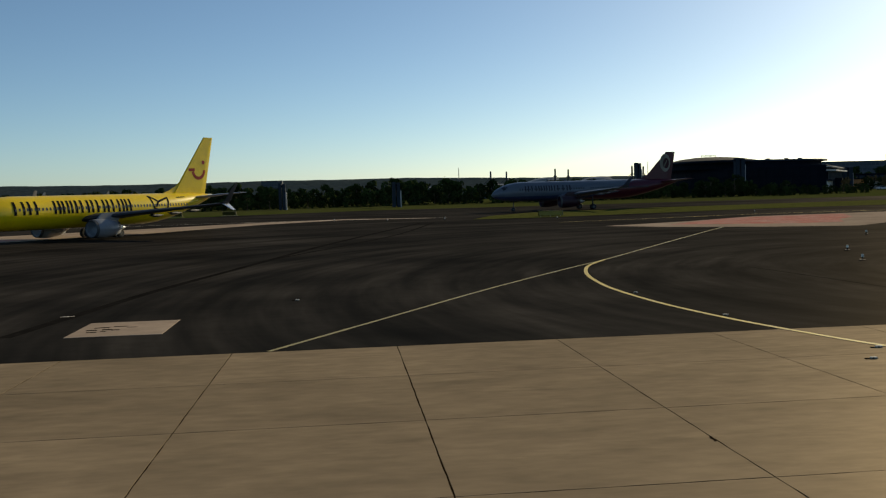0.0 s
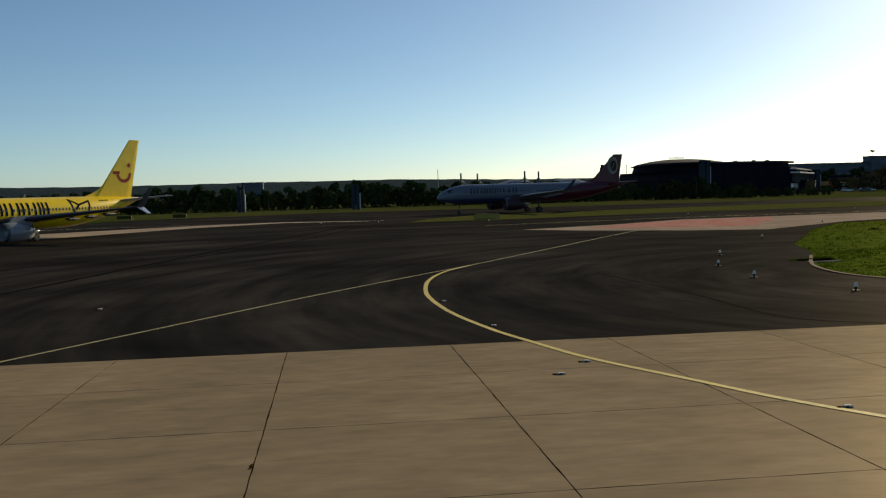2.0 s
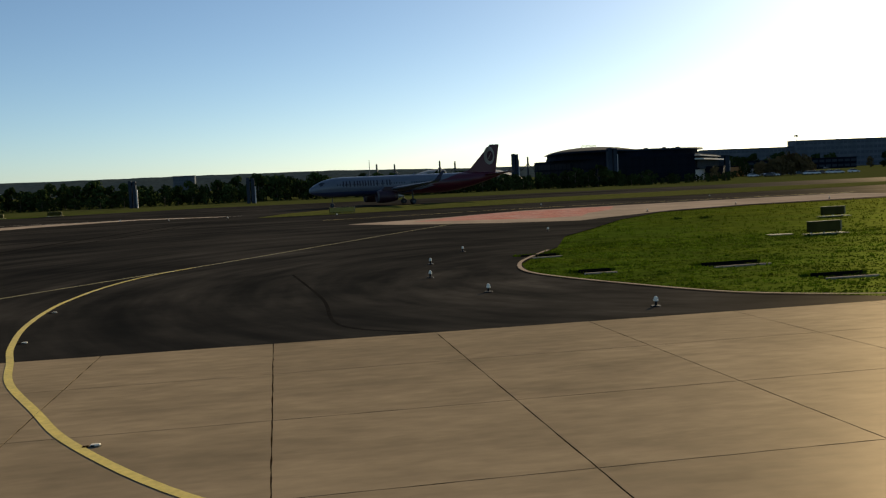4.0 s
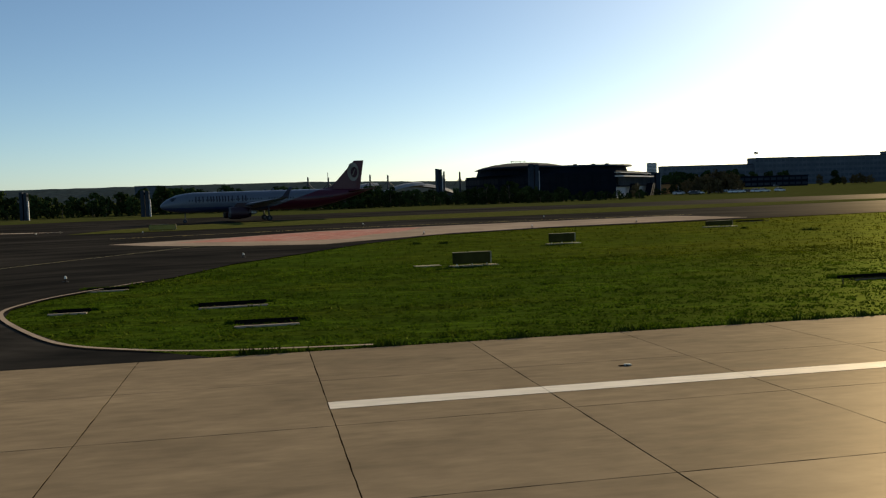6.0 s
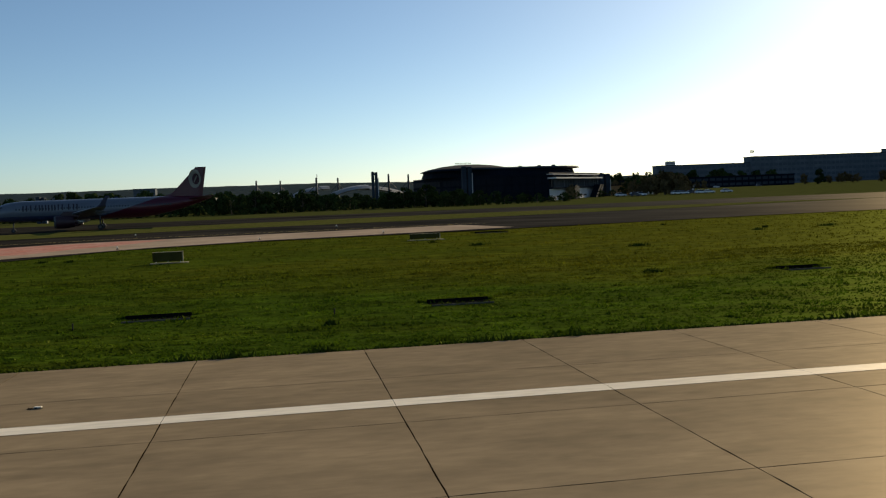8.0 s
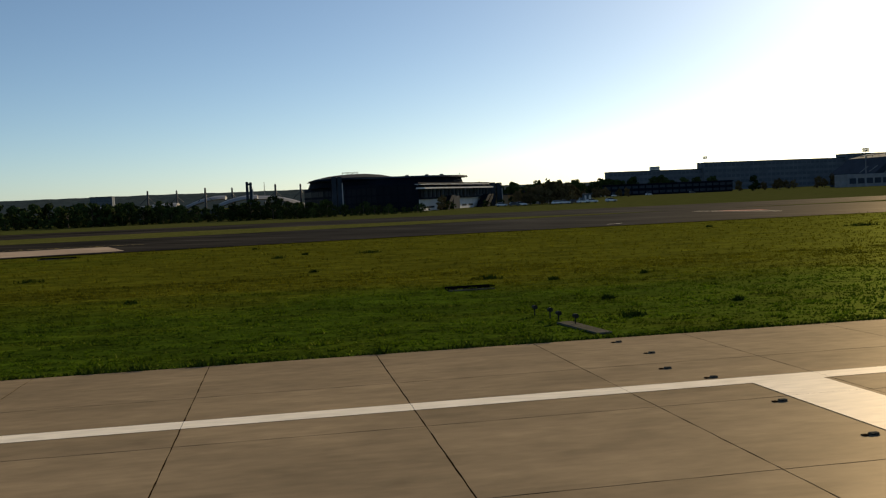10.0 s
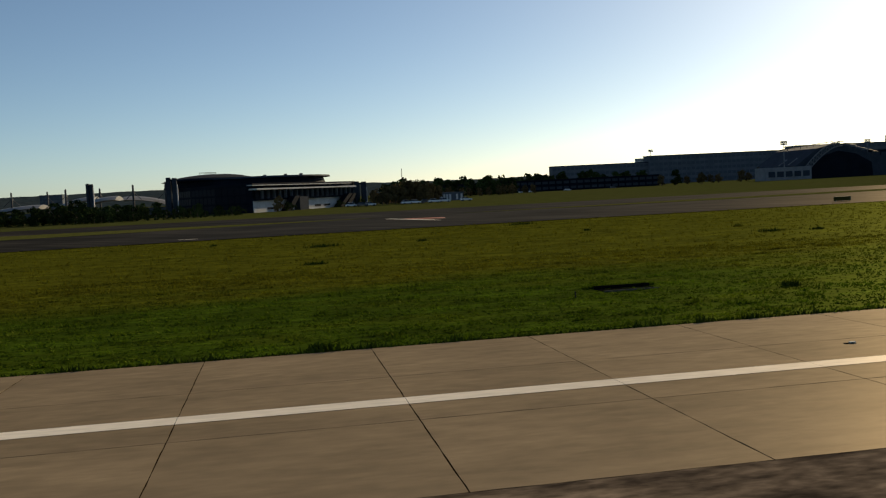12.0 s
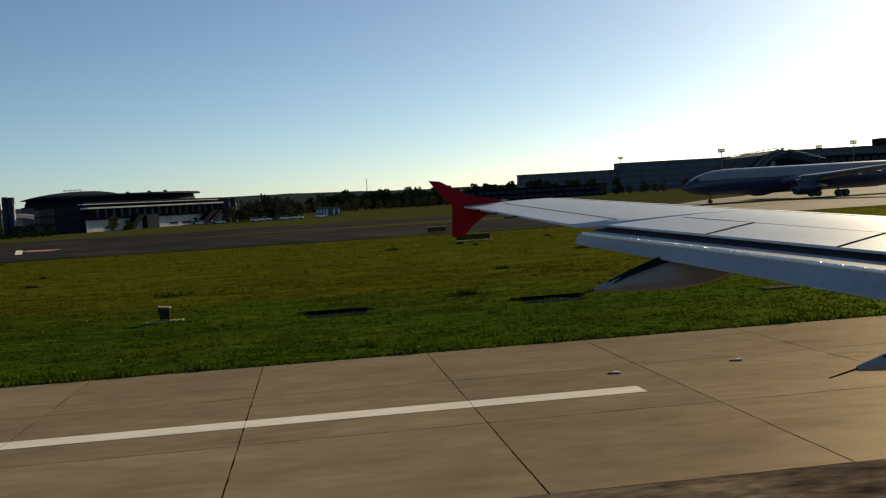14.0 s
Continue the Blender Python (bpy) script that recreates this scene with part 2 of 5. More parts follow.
grass_mat = turf("mown grass", (0.080, 0.136, 0.011), (0.165, 0.162, 0.015), 0.06, 0.0)
blade_mat = turf("grass blades", (0.095, 0.165, 0.012), (0.183, 0.18, 0.016), 0.0, 0.45)
weed_mat = material("coarse dark weeds", (0.07, 0.094, 0.013), 0.9, coarse=0.5, coarse_size=1.5, fine=0.3, fine_size=0.2, gloss=0.0)
island_mat = material("dull island grass", (0.078, 0.086, 0.022), 0.95, coarse=0.6, coarse_size=9, fine=0.3, fine_size=1.2, tint=(0.11, 0.10, 0.035), gloss=0.0)
field_mat = material("far meadow", (0.062, 0.072, 0.019), 0.95, coarse=0.7, coarse_size=40, fine=0.2, fine_size=4, tint=(0.072, 0.071, 0.026), gloss=0.0)
# black that stands in for the shade inside the cable pits
pit_dark = material("painted pit shade", (0.008, 0.008, 0.007), 1.0, fine=0.3, gloss=0.0)
steel = material("galvanised steel", (0.45, 0.45, 0.44), 0.45, 0.8, fine=0.15)
black_plastic = material("black plastic", (0.018, 0.017, 0.016), 0.7, fine=0.2, gloss=0.15)
tyre_mat = material("tyre rubber", (0.02, 0.02, 0.02), 0.75, fine=0.2)
sign_face = material("dark olive sign back", (0.075, 0.062, 0.018), 0.9, gloss=0.0, coarse=0.3, coarse_size=0.8, fine=0.1)
yellow_sign = material("yellow sign panel", (0.34, 0.26, 0.04), 0.6, coarse=0.3, coarse_size=0.8, fine=0.1)
sign_back = material("dark olive sign housing", (0.06, 0.052, 0.016), 0.9, gloss=0.0, coarse=0.3, coarse_size=0.8, fine=0.1)
# woods tinted blue-grey: the haze of distance is in the base colour
hill_mat = material("haze-toned wooded hills", (0.032, 0.048, 0.056), 0.95, coarse=0.6, coarse_size=60, fine=0.3, fine_size=14, gloss=0.0, tint=(0.052, 0.064, 0.062))
bark = material("bark", (0.09, 0.065, 0.045), 0.9, fine=0.3)
leaf_green = material("dark green leaves", (0.045, 0.065, 0.02), 0.7, coarse=0.5, coarse_size=2.5, fine=0.3, fine_size=0.6, gloss=0.0, each=0.35)
leaf_autumn = material("autumn leaves", (0.15, 0.108, 0.05), 0.7, coarse=0.5, coarse_size=2, fine=0.3, fine_size=0.6, gloss=0.0, each=0.3)
glass_dark = material("dark facade glass", (0.007, 0.010, 0.017), 0.5, coarse=0.3, coarse_size=6, gloss=0.05)
facade_grey = material("grey facade", (0.12, 0.137, 0.157), 0.8, gloss=0.1, coarse=0.3, coarse_size=9, fine=0.1, fine_size=1)
facade_dark = material("dark facade panel", (0.007, 0.0105, 0.018), 0.8, gloss=0.06, coarse=0.35, coarse_size=6, fine=0.1, fine_size=1)
facade_slate = material("dark slate facade", (0.04, 0.05, 0.065), 0.8, gloss=0.06, coarse=0.3, coarse_size=5, fine=0.1, fine_size=0.8)
# far glass is paled towards the wall grey to put haze into it
far_window = material("hazy window band", (0.082, 0.096, 0.115), 0.6, gloss=0.1, coarse=0.2, coarse_size=5)
facade_white = material("white render wall", (0.62, 0.61, 0.60), 0.8, gloss=0.1, coarse=0.2, coarse_size=5, fine=0.08, fine_size=0.8)
roof_sheet = material("pale roof membrane", (0.22, 0.20, 0.175), 0.5, coarse=0.25, coarse_size=4, fine=0.1, fine_size=0.6)
concrete_wall = material("concrete wall", (0.22, 0.22, 0.23), 0.8, coarse=0.3, coarse_size=4, fine=0.1)
mast_dark = material("dark mast steel", (0.05, 0.05, 0.055), 0.6, 0.3, fine=0.1)
orange_wall = material("orange cladding", (0.45, 0.22, 0.07), 0.7, coarse=0.3, coarse_size=3)


def paint(name, color, rough=0.3):
    return material(name, color, rough, coarse=0.12, coarse_size=1.5, fine=0.05, fine_size=0.25, gloss=0.5)


tail_white = paint("soft shaded white aircraft paint", (0.42, 0.40, 0.33), 0.5)
dark_wing = paint("dark slate wing paint", (0.022, 0.025, 0.031), 0.6)
yellow_hull = paint("yellow aircraft paint", (0.93, 0.63, 0.012))
# white hull darkened and blued: its shade is put into the colour
shaded_white_hull = paint("shaded white aircraft paint", (0.115, 0.135, 0.165))
red_hull = paint("crimson aircraft paint", (0.075, 0.005, 0.016))
grey_hull = paint("grey aircraft paint", (0.22, 0.235, 0.26))
# dark blue that puts the white jet's belly shade into the paint
belly_hull = paint("dark blue paint for shaded parts", (0.03, 0.045, 0.10))
blue_hull = paint("slate blue aircraft paint", (0.024, 0.036, 0.075))
# dark slate carries the shade on the wings in its base colour
shade_hull = paint("shade-toned slate aircraft paint", (0.10, 0.12, 0.16), 0.45)
lamp_white = material("pale lamp casing", (0.82, 0.74, 0.6), 0.8, fine=0.1, gloss=0.05)
nacelle_dark = paint("dark crimson nacelle paint", (0.03, 0.007, 0.014), 0.5)
cove_grey = material("flap cove shade", (0.035, 0.036, 0.042), 0.8, fine=0.15, gloss=0.1)
rim_metal = material("dull wheel metal", (0.10, 0.10, 0.10), 0.6, 0.5, fine=0.15)
glossy_car = paint("white car paint", (0.75, 0.76, 0.78), 0.25)
dark_car = paint("dark car paint", (0.05, 0.055, 0.07), 0.25)
black_mark = material("black lettering paint", (0.010, 0.010, 0.011), 0.8, fine=0.05, gloss=0.03)
dark_red_mark = paint("dark red lettering paint", (0.022, 0.010, 0.014), 0.6)
red_mark = paint("red emblem paint", (0.6, 0.03, 0.02), 0.5)
cabin_glass = material("cabin window glass", (0.012, 0.014, 0.018), 0.3, coarse=0.2, coarse_size=0.5, gloss=0.6)
bare_metal = material("polished metal", (0.68, 0.69, 0.70), 0.22, 0.9, fine=0.08, fine_size=0.1)
fairing_grey = material("dark grey fairing paint", (0.27, 0.265, 0.26), 0.5, coarse=0.25, coarse_size=0.6, fine=0.08, fine_size=0.1)
wing_metal = material("grey wing paint", (0.50, 0.54, 0.58), 0.42, 0.1, coarse=0.15, coarse_size=1.2, fine=0.06, fine_size=0.12)
wing_red = material("red wingtip paint", (0.30, 0.008, 0.014), 0.6, coarse=0.12, coarse_size=1, fine=0.05, gloss=0.08)
sparkle = material("bright metal for the sun glint", (0.95, 0.93, 0.88), 0.52, 1.0, fine=0.1, fine_size=0.05, bump=0.005, bump_size=0.08)
seal = material("rubber seal", (0.012, 0.012, 0.013), 0.95, fine=0.2, gloss=0.0)
flap_grey = material("grey flap paint", (0.40, 0.42, 0.45), 0.6, coarse=0.2, coarse_size=0.8, fine=0.08, fine_size=0.1, gloss=0.08)


# ---- mesh tools ----
def mesh_of(name, bm, mats):
    me = bpy.data.meshes.new(name)
    bm.normal_update()
    bm.to_mesh(me)
    bm.free()
    for m in mats if isinstance(mats, (list, tuple)) else [mats]:
        me.materials.append(m)
    return me


def part(name, bm, mats, parent=None, label="", smooth=False):
    ob = new(name, mesh_of(name, bm, mats))
    if smooth:
        for f in ob.data.polygons:
            f.use_smooth = True
    if parent is not None:
        ob.parent = parent
    return tagged(ob, label)


def thing(name, label, category, m=None, group="", kind=""):
    e = new(name)
    e.empty_display_size = 0.3
    if m is not None:
        e.matrix_basis = m
    return tagged(e, label, category, group, kind)


def share(name, me, parent, m):
    ob = new(name, me)
    ob.parent = parent
    ob.matrix_basis = m
    return ob


def box(bm, x0, x1, y0, y1, z0, z1, bevel=0.0, index=0):
    v = [bm.verts.new((x, y, z)) for z in (z0, z1) for x, y in ((x0, y0), (x1, y0), (x1, y1), (x0, y1))]
    fs = [bm.faces.new([v[i] for i in q]) for q in ((3, 2, 1, 0), (4, 5, 6, 7), (0, 1, 5, 4), (1, 2, 6, 5), (2, 3, 7, 6), (3, 0, 4, 7))]
    for f in fs:
        f.material_index = index
    if bevel:
        es = list({e for f in fs for e in f.edges})
        bmesh.ops.bevel(bm, geom=es, offset=bevel, segments=1, affect="EDGES")
    return v


def boxed(*a, **k):
    bm = bmesh.new()
    box(bm, *a, **k)
    return bm


def loft(bm, rings, caps=True, index=0):
    """Skins over rings of points, all of one length, closed around."""
    vs = [[bm.verts.new(p) for p in r] for r in rings]
    n = len(vs[0])
    for a, b in zip(vs, vs[1:]):
        for i in range(n):
            bm.faces.new((a[i], a[(i + 1) % n], b[(i + 1) % n], b[i])).material_index = index
    if caps:
        bm.faces.new(vs[0][::-1]).material_index = index
        bm.faces.new(vs[-1]).material_index = index
    bmesh.ops.recalc_face_normals(bm, faces=bm.faces)
    return vs


def tube(bm, a, b, r0, r1=None, n=10, index=0):
    a, b = Vector(a), Vector(b)
    r1 = r0 if r1 is None else r1
    q = (b - a).to_track_quat("Z", "Y")
    ring = lambda c, r: [c + q @ Vector((r * math.cos(2 * math.pi * i / n), r * math.sin(2 * math.pi * i / n), 0)) for i in range(n)]
    loft(bm, [ring(a, r0), ring(b, r1)], index=index)


def tubed(*a, **k):
    bm = bmesh.new()
    tube(bm, *a, **k)
    return bm


# ---- the lie of the land: the runway falls away from its crown, the airfield beyond is level ----
FALL, EDGE = 0.0126, 28.65


def land(y):
    if abs(y) < EDGE:
        return -FALL * abs(y)
    if abs(y) < 60 or y < 0:
        return -FALL * EDGE
    return -FALL * EDGE * max(0.0, (150 - y) / 90)


def sheet(name, points, lift, mat, parent=None, label="", category="", kind="structure", thick=0.0):
    """A flat piece of ground cover that follows the land, lift metres above it."""
    bm = bmesh.new()
    bm.faces.new([bm.verts.new((x, y, 0)) for x, y in points])
    for y in (-EDGE, 0, EDGE, 60, 150):
        bmesh.ops.bisect_plane(bm, geom=bm.verts[:] + bm.edges[:] + bm.faces[:], plane_co=(0, y, 0), plane_no=(0, 1, 0))
    if thick:
        r = bmesh.ops.extrude_face_region(bm, geom=bm.faces[:])
        for v in r["geom"]:
            if isinstance(v, bmesh.types.BMVert):
                v.co.z -= thick
    for v in bm.verts:
        v.co.z += land(v.co.y) + lift
    bmesh.ops.recalc_face_normals(bm, faces=bm.faces)
    if not thick:
        for f in bm.faces:
            if f.normal.z < 0:
                f.normal_flip()
    ob = part(name, bm, mat, parent)
    return tagged(ob, label, category, "", kind if parent is None else "")


def band(points, width, steps=0):
    """The outline of a stripe of that width along a line of points."""
    ps = [Vector((*p, 0)) for p in points]
    left, right = [], []
    for i, p in enumerate(ps):
        d = (ps[min(i + 1, len(ps) - 1)] - ps[max(i - 1, 0)]).normalized()
        s = Vector((-d.y, d.x, 0)) * width / 2
        left.append(p + s)
        right.append(p - s)
    return left, right


def stripe(name, points, width, lift, mat, label, category="marking", jointed=False):
    left, right = band(points, width)
    bm = bmesh.new()
    a = [bm.verts.new((p.x, p.y, land(p.y) + lift)) for p in left]
    b = [bm.verts.new((p.x, p.y, land(p.y) + lift)) for p in right]
    for i in range(len(a) - 1):
        bm.faces.new((a[i], b[i], b[i + 1], a[i + 1]))
    bmesh.ops.recalc_face_normals(bm, faces=bm.faces)
    for f in bm.faces:
        if f.normal.z < 0:
            f.normal_flip()
    if jointed:
        # the paint is broken where it runs over the joints of the slabs
        for axis, first, step, count in ((0, 0.0, 5.0, 60), (1, EDGE - 50, 5.0, 11)):
            for k in range(count):
                c = first + step * k
                for d in (-0.005, 0.005):
                    at, way = [0, 0, 0], [0, 0, 0]
                    at[axis], way[axis] = c + d, 1
                    bmesh.ops.bisect_plane(bm, geom=bm.verts[:] + bm.edges[:] + bm.faces[:], plane_co=at, plane_no=way)
        gone = []
        for f in bm.faces:
            c = f.calc_center_median()
            if c.y < EDGE and (abs(c.x - 5 * round(c.x / 5)) < 0.0045 or abs((c.y - EDGE) - 5 * round((c.y - EDGE) / 5)) < 0.0045):
                gone.append(f)
        bmesh.ops.delete(bm, geom=gone, context="FACES")
    return tagged(part(name, bm, mat), label, category, "", "structure")


def curve(points, steps=8):
    """A smooth line through the points."""
    ps = [Vector((*p, 0)) for p in points]
    out = []
    for i in range(len(ps) - 1):
        p0, p1, p2, p3 = ps[max(i - 1, 0)], ps[i], ps[i + 1], ps[min(i + 2, len(ps) - 1)]
        for k in range(steps):
            t = k / steps
            q = 0.5 * (2 * p1 + (p2 - p0) * t + (2 * p0 - 5 * p1 + 4 * p2 - p3) * t * t + (3 * p1 - p0 - 3 * p2 + p3) * t ** 3)
            out.append((q.x, q.y))
    return out + [(ps[-1].x, ps[-1].y)]


# ---- ground ----
def ground_sheet():
    bm = bmesh.new()
    xs = [-4200, -1500, -400, 0, 150, 300, 600, 1500, 4300]
    ys = [-3000, -400, -60, -EDGE, 0, EDGE, 60, 90, 120, 150, 216, 400, 1200, 3000, 4700]
    vs = [[bm.verts.new((x, y, land(y) - 0.06)) for x in xs] for y in ys]
    for a, b in zip(vs, vs[1:]):
        for i in range(len(xs) - 1):
            f = bm.faces.new((a[i], a[i + 1], b[i + 1], b[i]))
            f.material_index = 0 if a[0].co.y < 210 else 1
    return tagged(part("ground", bm, [grass_mat, field_mat]), "mown airfield grass running out to far meadows", "grass", "", "structure")


ground_sheet()
sheet("road", [(-500, EDGE), (47.2, EDGE), (44.7, 31), (42.2, 33.1), (40, 37.3), (38, 42), (37.5, 45.2), (38.2, 49), (39.7, 52.3),
               (43.4, 59.3), (46.8, 68.5), (51.7, 76), (58, 86.5), (66.6, 97), (80, 102.5), (105, 105.5), (142, 112), (200, 116),
               (400, 120), (1300, 125), (1300, 222), (320, 224), (150, 222), (60, 220), (10, 226), (-30, 205), (-45, 178), (-70, 160), (-160, 150), (-500, 150)],
      0.0, asphalt, label="dark tyre-marked asphalt apron and taxiways", category="taxiway")
sheet("verge", [(22.5, 137), (27, 150), (36, 163), (60, 172), (110, 180), (160, 176), (200, 168), (150, 156), (104, 148), (70, 146.5), (47, 140), (34, 137)],
      0.03, island_mat, label="grass island with a dark kerb between two taxiways", category="grass", thick=0.06)
sheet("verge", [(215, 170), (260, 178), (330, 182), (400, 179), (330, 170), (265, 166)],
      0.03, island_mat, label="dry grass island between the taxiways", category="grass", thick=0.06)
sheet("pavement", [(33, 104), (38, 98), (47, 91.5), (54.6, 88.5), (69, 99.5), (81, 104.5), (101, 107.5), (110, 110), (106, 123), (86, 121), (72, 119.5), (57, 118), (45, 109.5)],
      0.012, pale, label="pale concrete taxiway shoulder strip", category="pavement")
sheet("pavement", [(-160, 100), (-40, 106), (-22, 121), (-9, 141), (4, 152), (17, 148.5), (18, 150), (4, 157), (-10, 151), (-25, 139), (-42, 127), (-160, 118)],
      0.012, pale, label="pale concrete taxiway shoulder strip", category="pavement")
sheet("red_marking", [(40, 102.5), (45.5, 108.5), (52, 114.5), (60, 117), (69, 117.5), (65, 108), (60.5, 103), (57.5, 96.5), (52.5, 96.5)], 0.018, red_paint,
      label="faded red paint on the pale shoulder", category="marking")
sheet("red_marking", [(-80, 104), (-42, 107), (-33, 115), (-44, 118), (-80, 111)], 0.018, red_paint,
      label="faded red paint on the pale shoulder", category="marking")
sheet("red_marking", [(202.6, 154.5), (209.2, 150.4), (208.4, 145.0), (203.4, 148.4)], 0.018, red_paint,
      label="faded red and white paint patch on asphalt", category="marking")
sheet("marking", [(200.1, 157.5), (201.1, 157.5), (206.6, 138.2), (205.6, 138.2)], 0.018, white_paint,
      label="white paint patch on asphalt", category="marking")
bm = boxed(-6.3, -2.95, 33.4, 37.1, -0.05, 0.012, bevel=0.004)
for v in bm.verts:
    v.co.z += land(v.co.y)
tagged(part("pavement", bm, pale), "square pale concrete patch with dark stains in the asphalt", "concrete patch", "", "structure")

for x, y, w, d in ((-5.8, 35.6, 0.55, 0.2), (-5.15, 35.8, 0.5, 0.16), (-5.95, 35.0, 0.4, 0.22), (-5.4, 35.05, 0.35, 0.26), (-5.8, 34.45, 0.35, 0.18), (-5.05, 34.9, 0.3, 0.2), (-4.6, 35.5, 0.35, 0.12), (-5.35, 34.6, 0.2, 0.15)):
    stripe("stain", [(x, y), (x + w / 2, y + 0.04), (x + w, y)], d, 0.016, rubber, "dark oily stain on the pale concrete patch", "stain")
stripe("joint_spall", [(9.94, 15.86), (9.985, 15.96), (9.95, 16.06), (9.99, 16.2)], 0.05, 0.006, joint_dark, "crumbled dark edge of a concrete joint", "damage")
stripe("marking", [(-8.15, 39.5), (-7.9, 39.55), (-7.6, 39.6)], 0.12, 0.012, white_paint, "short white paint dash on the asphalt")

# runway: slabs of five metres over a dark bed
sheet("road", [(285.2, 118.2), (400, 120.3), (1300, 125.3), (1300, 320), (420, 310), (345, 225), (306, 165)], 0.012, apron_mat,
      label="pale worn concrete parking apron", category="apron")
runway = sheet("runway", [(-600, -EDGE), (1300, -EDGE), (1300, EDGE + 0.02), (-600, EDGE + 0.02)], -0.007, joint_dark,
               label="tan concrete runway of square jointed slabs", category="runway")
sheet("shoulder", [(181, -14), (420, -14), (420, 13.62), (181, 13.62)], 0.006, old_tar, label="dark stained worn strip along the runway middle", category="runway")

yellow_line = [(0.4, 27.4), (1.1, 28.7), (5.1, 35.4), (10.6, 44.6), (17.3, 54.8), (20.2, 59), (28.5, 72), (40.1, 90), (52, 108)]
stripe("marking", curve(yellow_line, 4)[4:], 0.17, 0.008, faded_yellow, "thin faded yellow taxi line on the dark asphalt")
stripe("marking", curve([(20.2, 59), (18.0, 54.8), (16.6, 50), (15.9, 45), (15.75, 41), (16.05, 36), (16.8, 31.4), (17.5, 28.6), (18.4, 25.1), (19.9, 21.4), (21.2, 18.35), (23.4, 14.7), (25.5, 12.4), (29, 9.4), (36, 5.6), (50, 2.5)], 6),
       0.21, 0.012, yellow_paint, "curved yellow lead-on line crossing the concrete", jointed=True)
stripe("marking", [(50.0, 20.58), (51.5, 20.58), (90, 20.58), (254, 20.58)], 0.72, 0.008, white_paint, "long white runway edge stripe", jointed=True)
stripe("marking", [(138.9, 20.3), (138.9, 10), (138.9, 0), (138.9, -20.3)], 1.8, 0.013, white_paint, "wide white threshold bar across the runway", jointed=True)
for i in range(11):
    y = 18.15 - 3.6 * i
    stripe("marking", [(143.5, y), (158, y), (173.5, y)], 1.8, 0.008, white_paint, "white threshold stripe painted on the concrete", jointed=True)
stripe("marking", [(-40, 152), (-10, 155), (20, 149)], 0.3, 0.016, white_paint, "thin pale line on the taxiway")
stripe("marking", [(31, 118), (60, 125), (110, 126)], 0.25, 0.016, yellow_paint, "thin pale line on the taxiway")
stripe("marking", [(170.3, 119.2), (171.4, 119.5), (172.5, 119.8)], 0.5, 0.016, white_paint, "short white dash on the taxiway")
stripe("marking", [(300, 152), (345, 160), (420, 163), (560, 166)], 1.0, 0.012, white_paint, "pale line on the apron")
# dark tyre arcs over the apron
for pts, w in (([(-8.5, 34), (-7.1, 43.4), (-5.9, 50.6), (-2.9, 64.4), (2.6, 88), (13.9, 129)], 0.55), ([(-1.5, 70), (3.4, 83), (9.5, 101), (16, 130)], 0.35),
               ([(26, 50.4), (27, 39), (27.2, 31.5), (29.5, 28.9)], 0.14)):
    stripe("tyre_mark", curve(pts, 8), w, 0.004, rubber, "dark rubber tyre arc on the asphalt", "tyre mark")
# pale kerb round the tip of the grass
stripe("kerb", curve([(52, 28.95), (47.2, 29.7), (44.4, 31), (42, 33.1), (39.8, 37.3), (37.9, 42), (37.35, 45.2), (38.1, 49), (39.6, 52.4), (42.0, 56.8)], 6), 0.22, 0.05, pale,
       "narrow pale kerb line round the grass tip", "kerb")


# ---- aircraft ----
class Hull:
    def __init__(self, length, r, axis, nose, drop=0.3, tail=0.34, lift=0.78):
        self.length, self.r, self.axis, self.nose, self.drop, self.tail, self.lift = length, r, axis, nose, drop, tail, lift

    def at(self, s):
        """Radius and height of the middle, s metres behind the nose tip."""
        ln, lt = 3.4 * self.r, self.tail * self.length
        r, z = self.r, self.axis
        if s < ln:
            u = 1 - s / ln
            r *= max(0.02, (1 - u ** 2.1)) ** 0.58
            z -= self.drop * self.r * u ** 2
        elif s > self.length - lt:
            u = (s - self.length + lt) / lt
            r *= 1 - 0.9 * u ** 1.7
            z += self.lift * self.r * u ** 1.6
        return r, z

    def point(self, s, a, off=0.0):
        r, z = self.at(s)
        return Vector((self.nose - s, (r + off) * math.cos(a), z + (r + off) * math.sin(a)))


def hull_mesh(h, pick, cuts=()):
    n, bm = 40, bmesh.new()
    ss = [0.03, 0.25, 0.6, 1.1, 1.8, 2.6, 3.6, 4.8] + list(np.linspace(6.5, h.length * 0.44, 7)) + list(np.linspace(h.length * 0.47, h.length * 0.84, 12)) + list(np.linspace(h.length * 0.86, h.length, 7))
    loft(bm, [[h.point(s, 2 * math.pi * i / n) for i in range(n)] for s in ss])
    for at, way in cuts:
        bmesh.ops.bisect_plane(bm, geom=bm.verts[:] + bm.edges[:] + bm.faces[:], plane_co=at, plane_no=way)
    for f in bm.faces:
        c = f.calc_center_median()
        f.material_index = pick(h.nose - c.x, c.z - h.axis, c)
    return bm


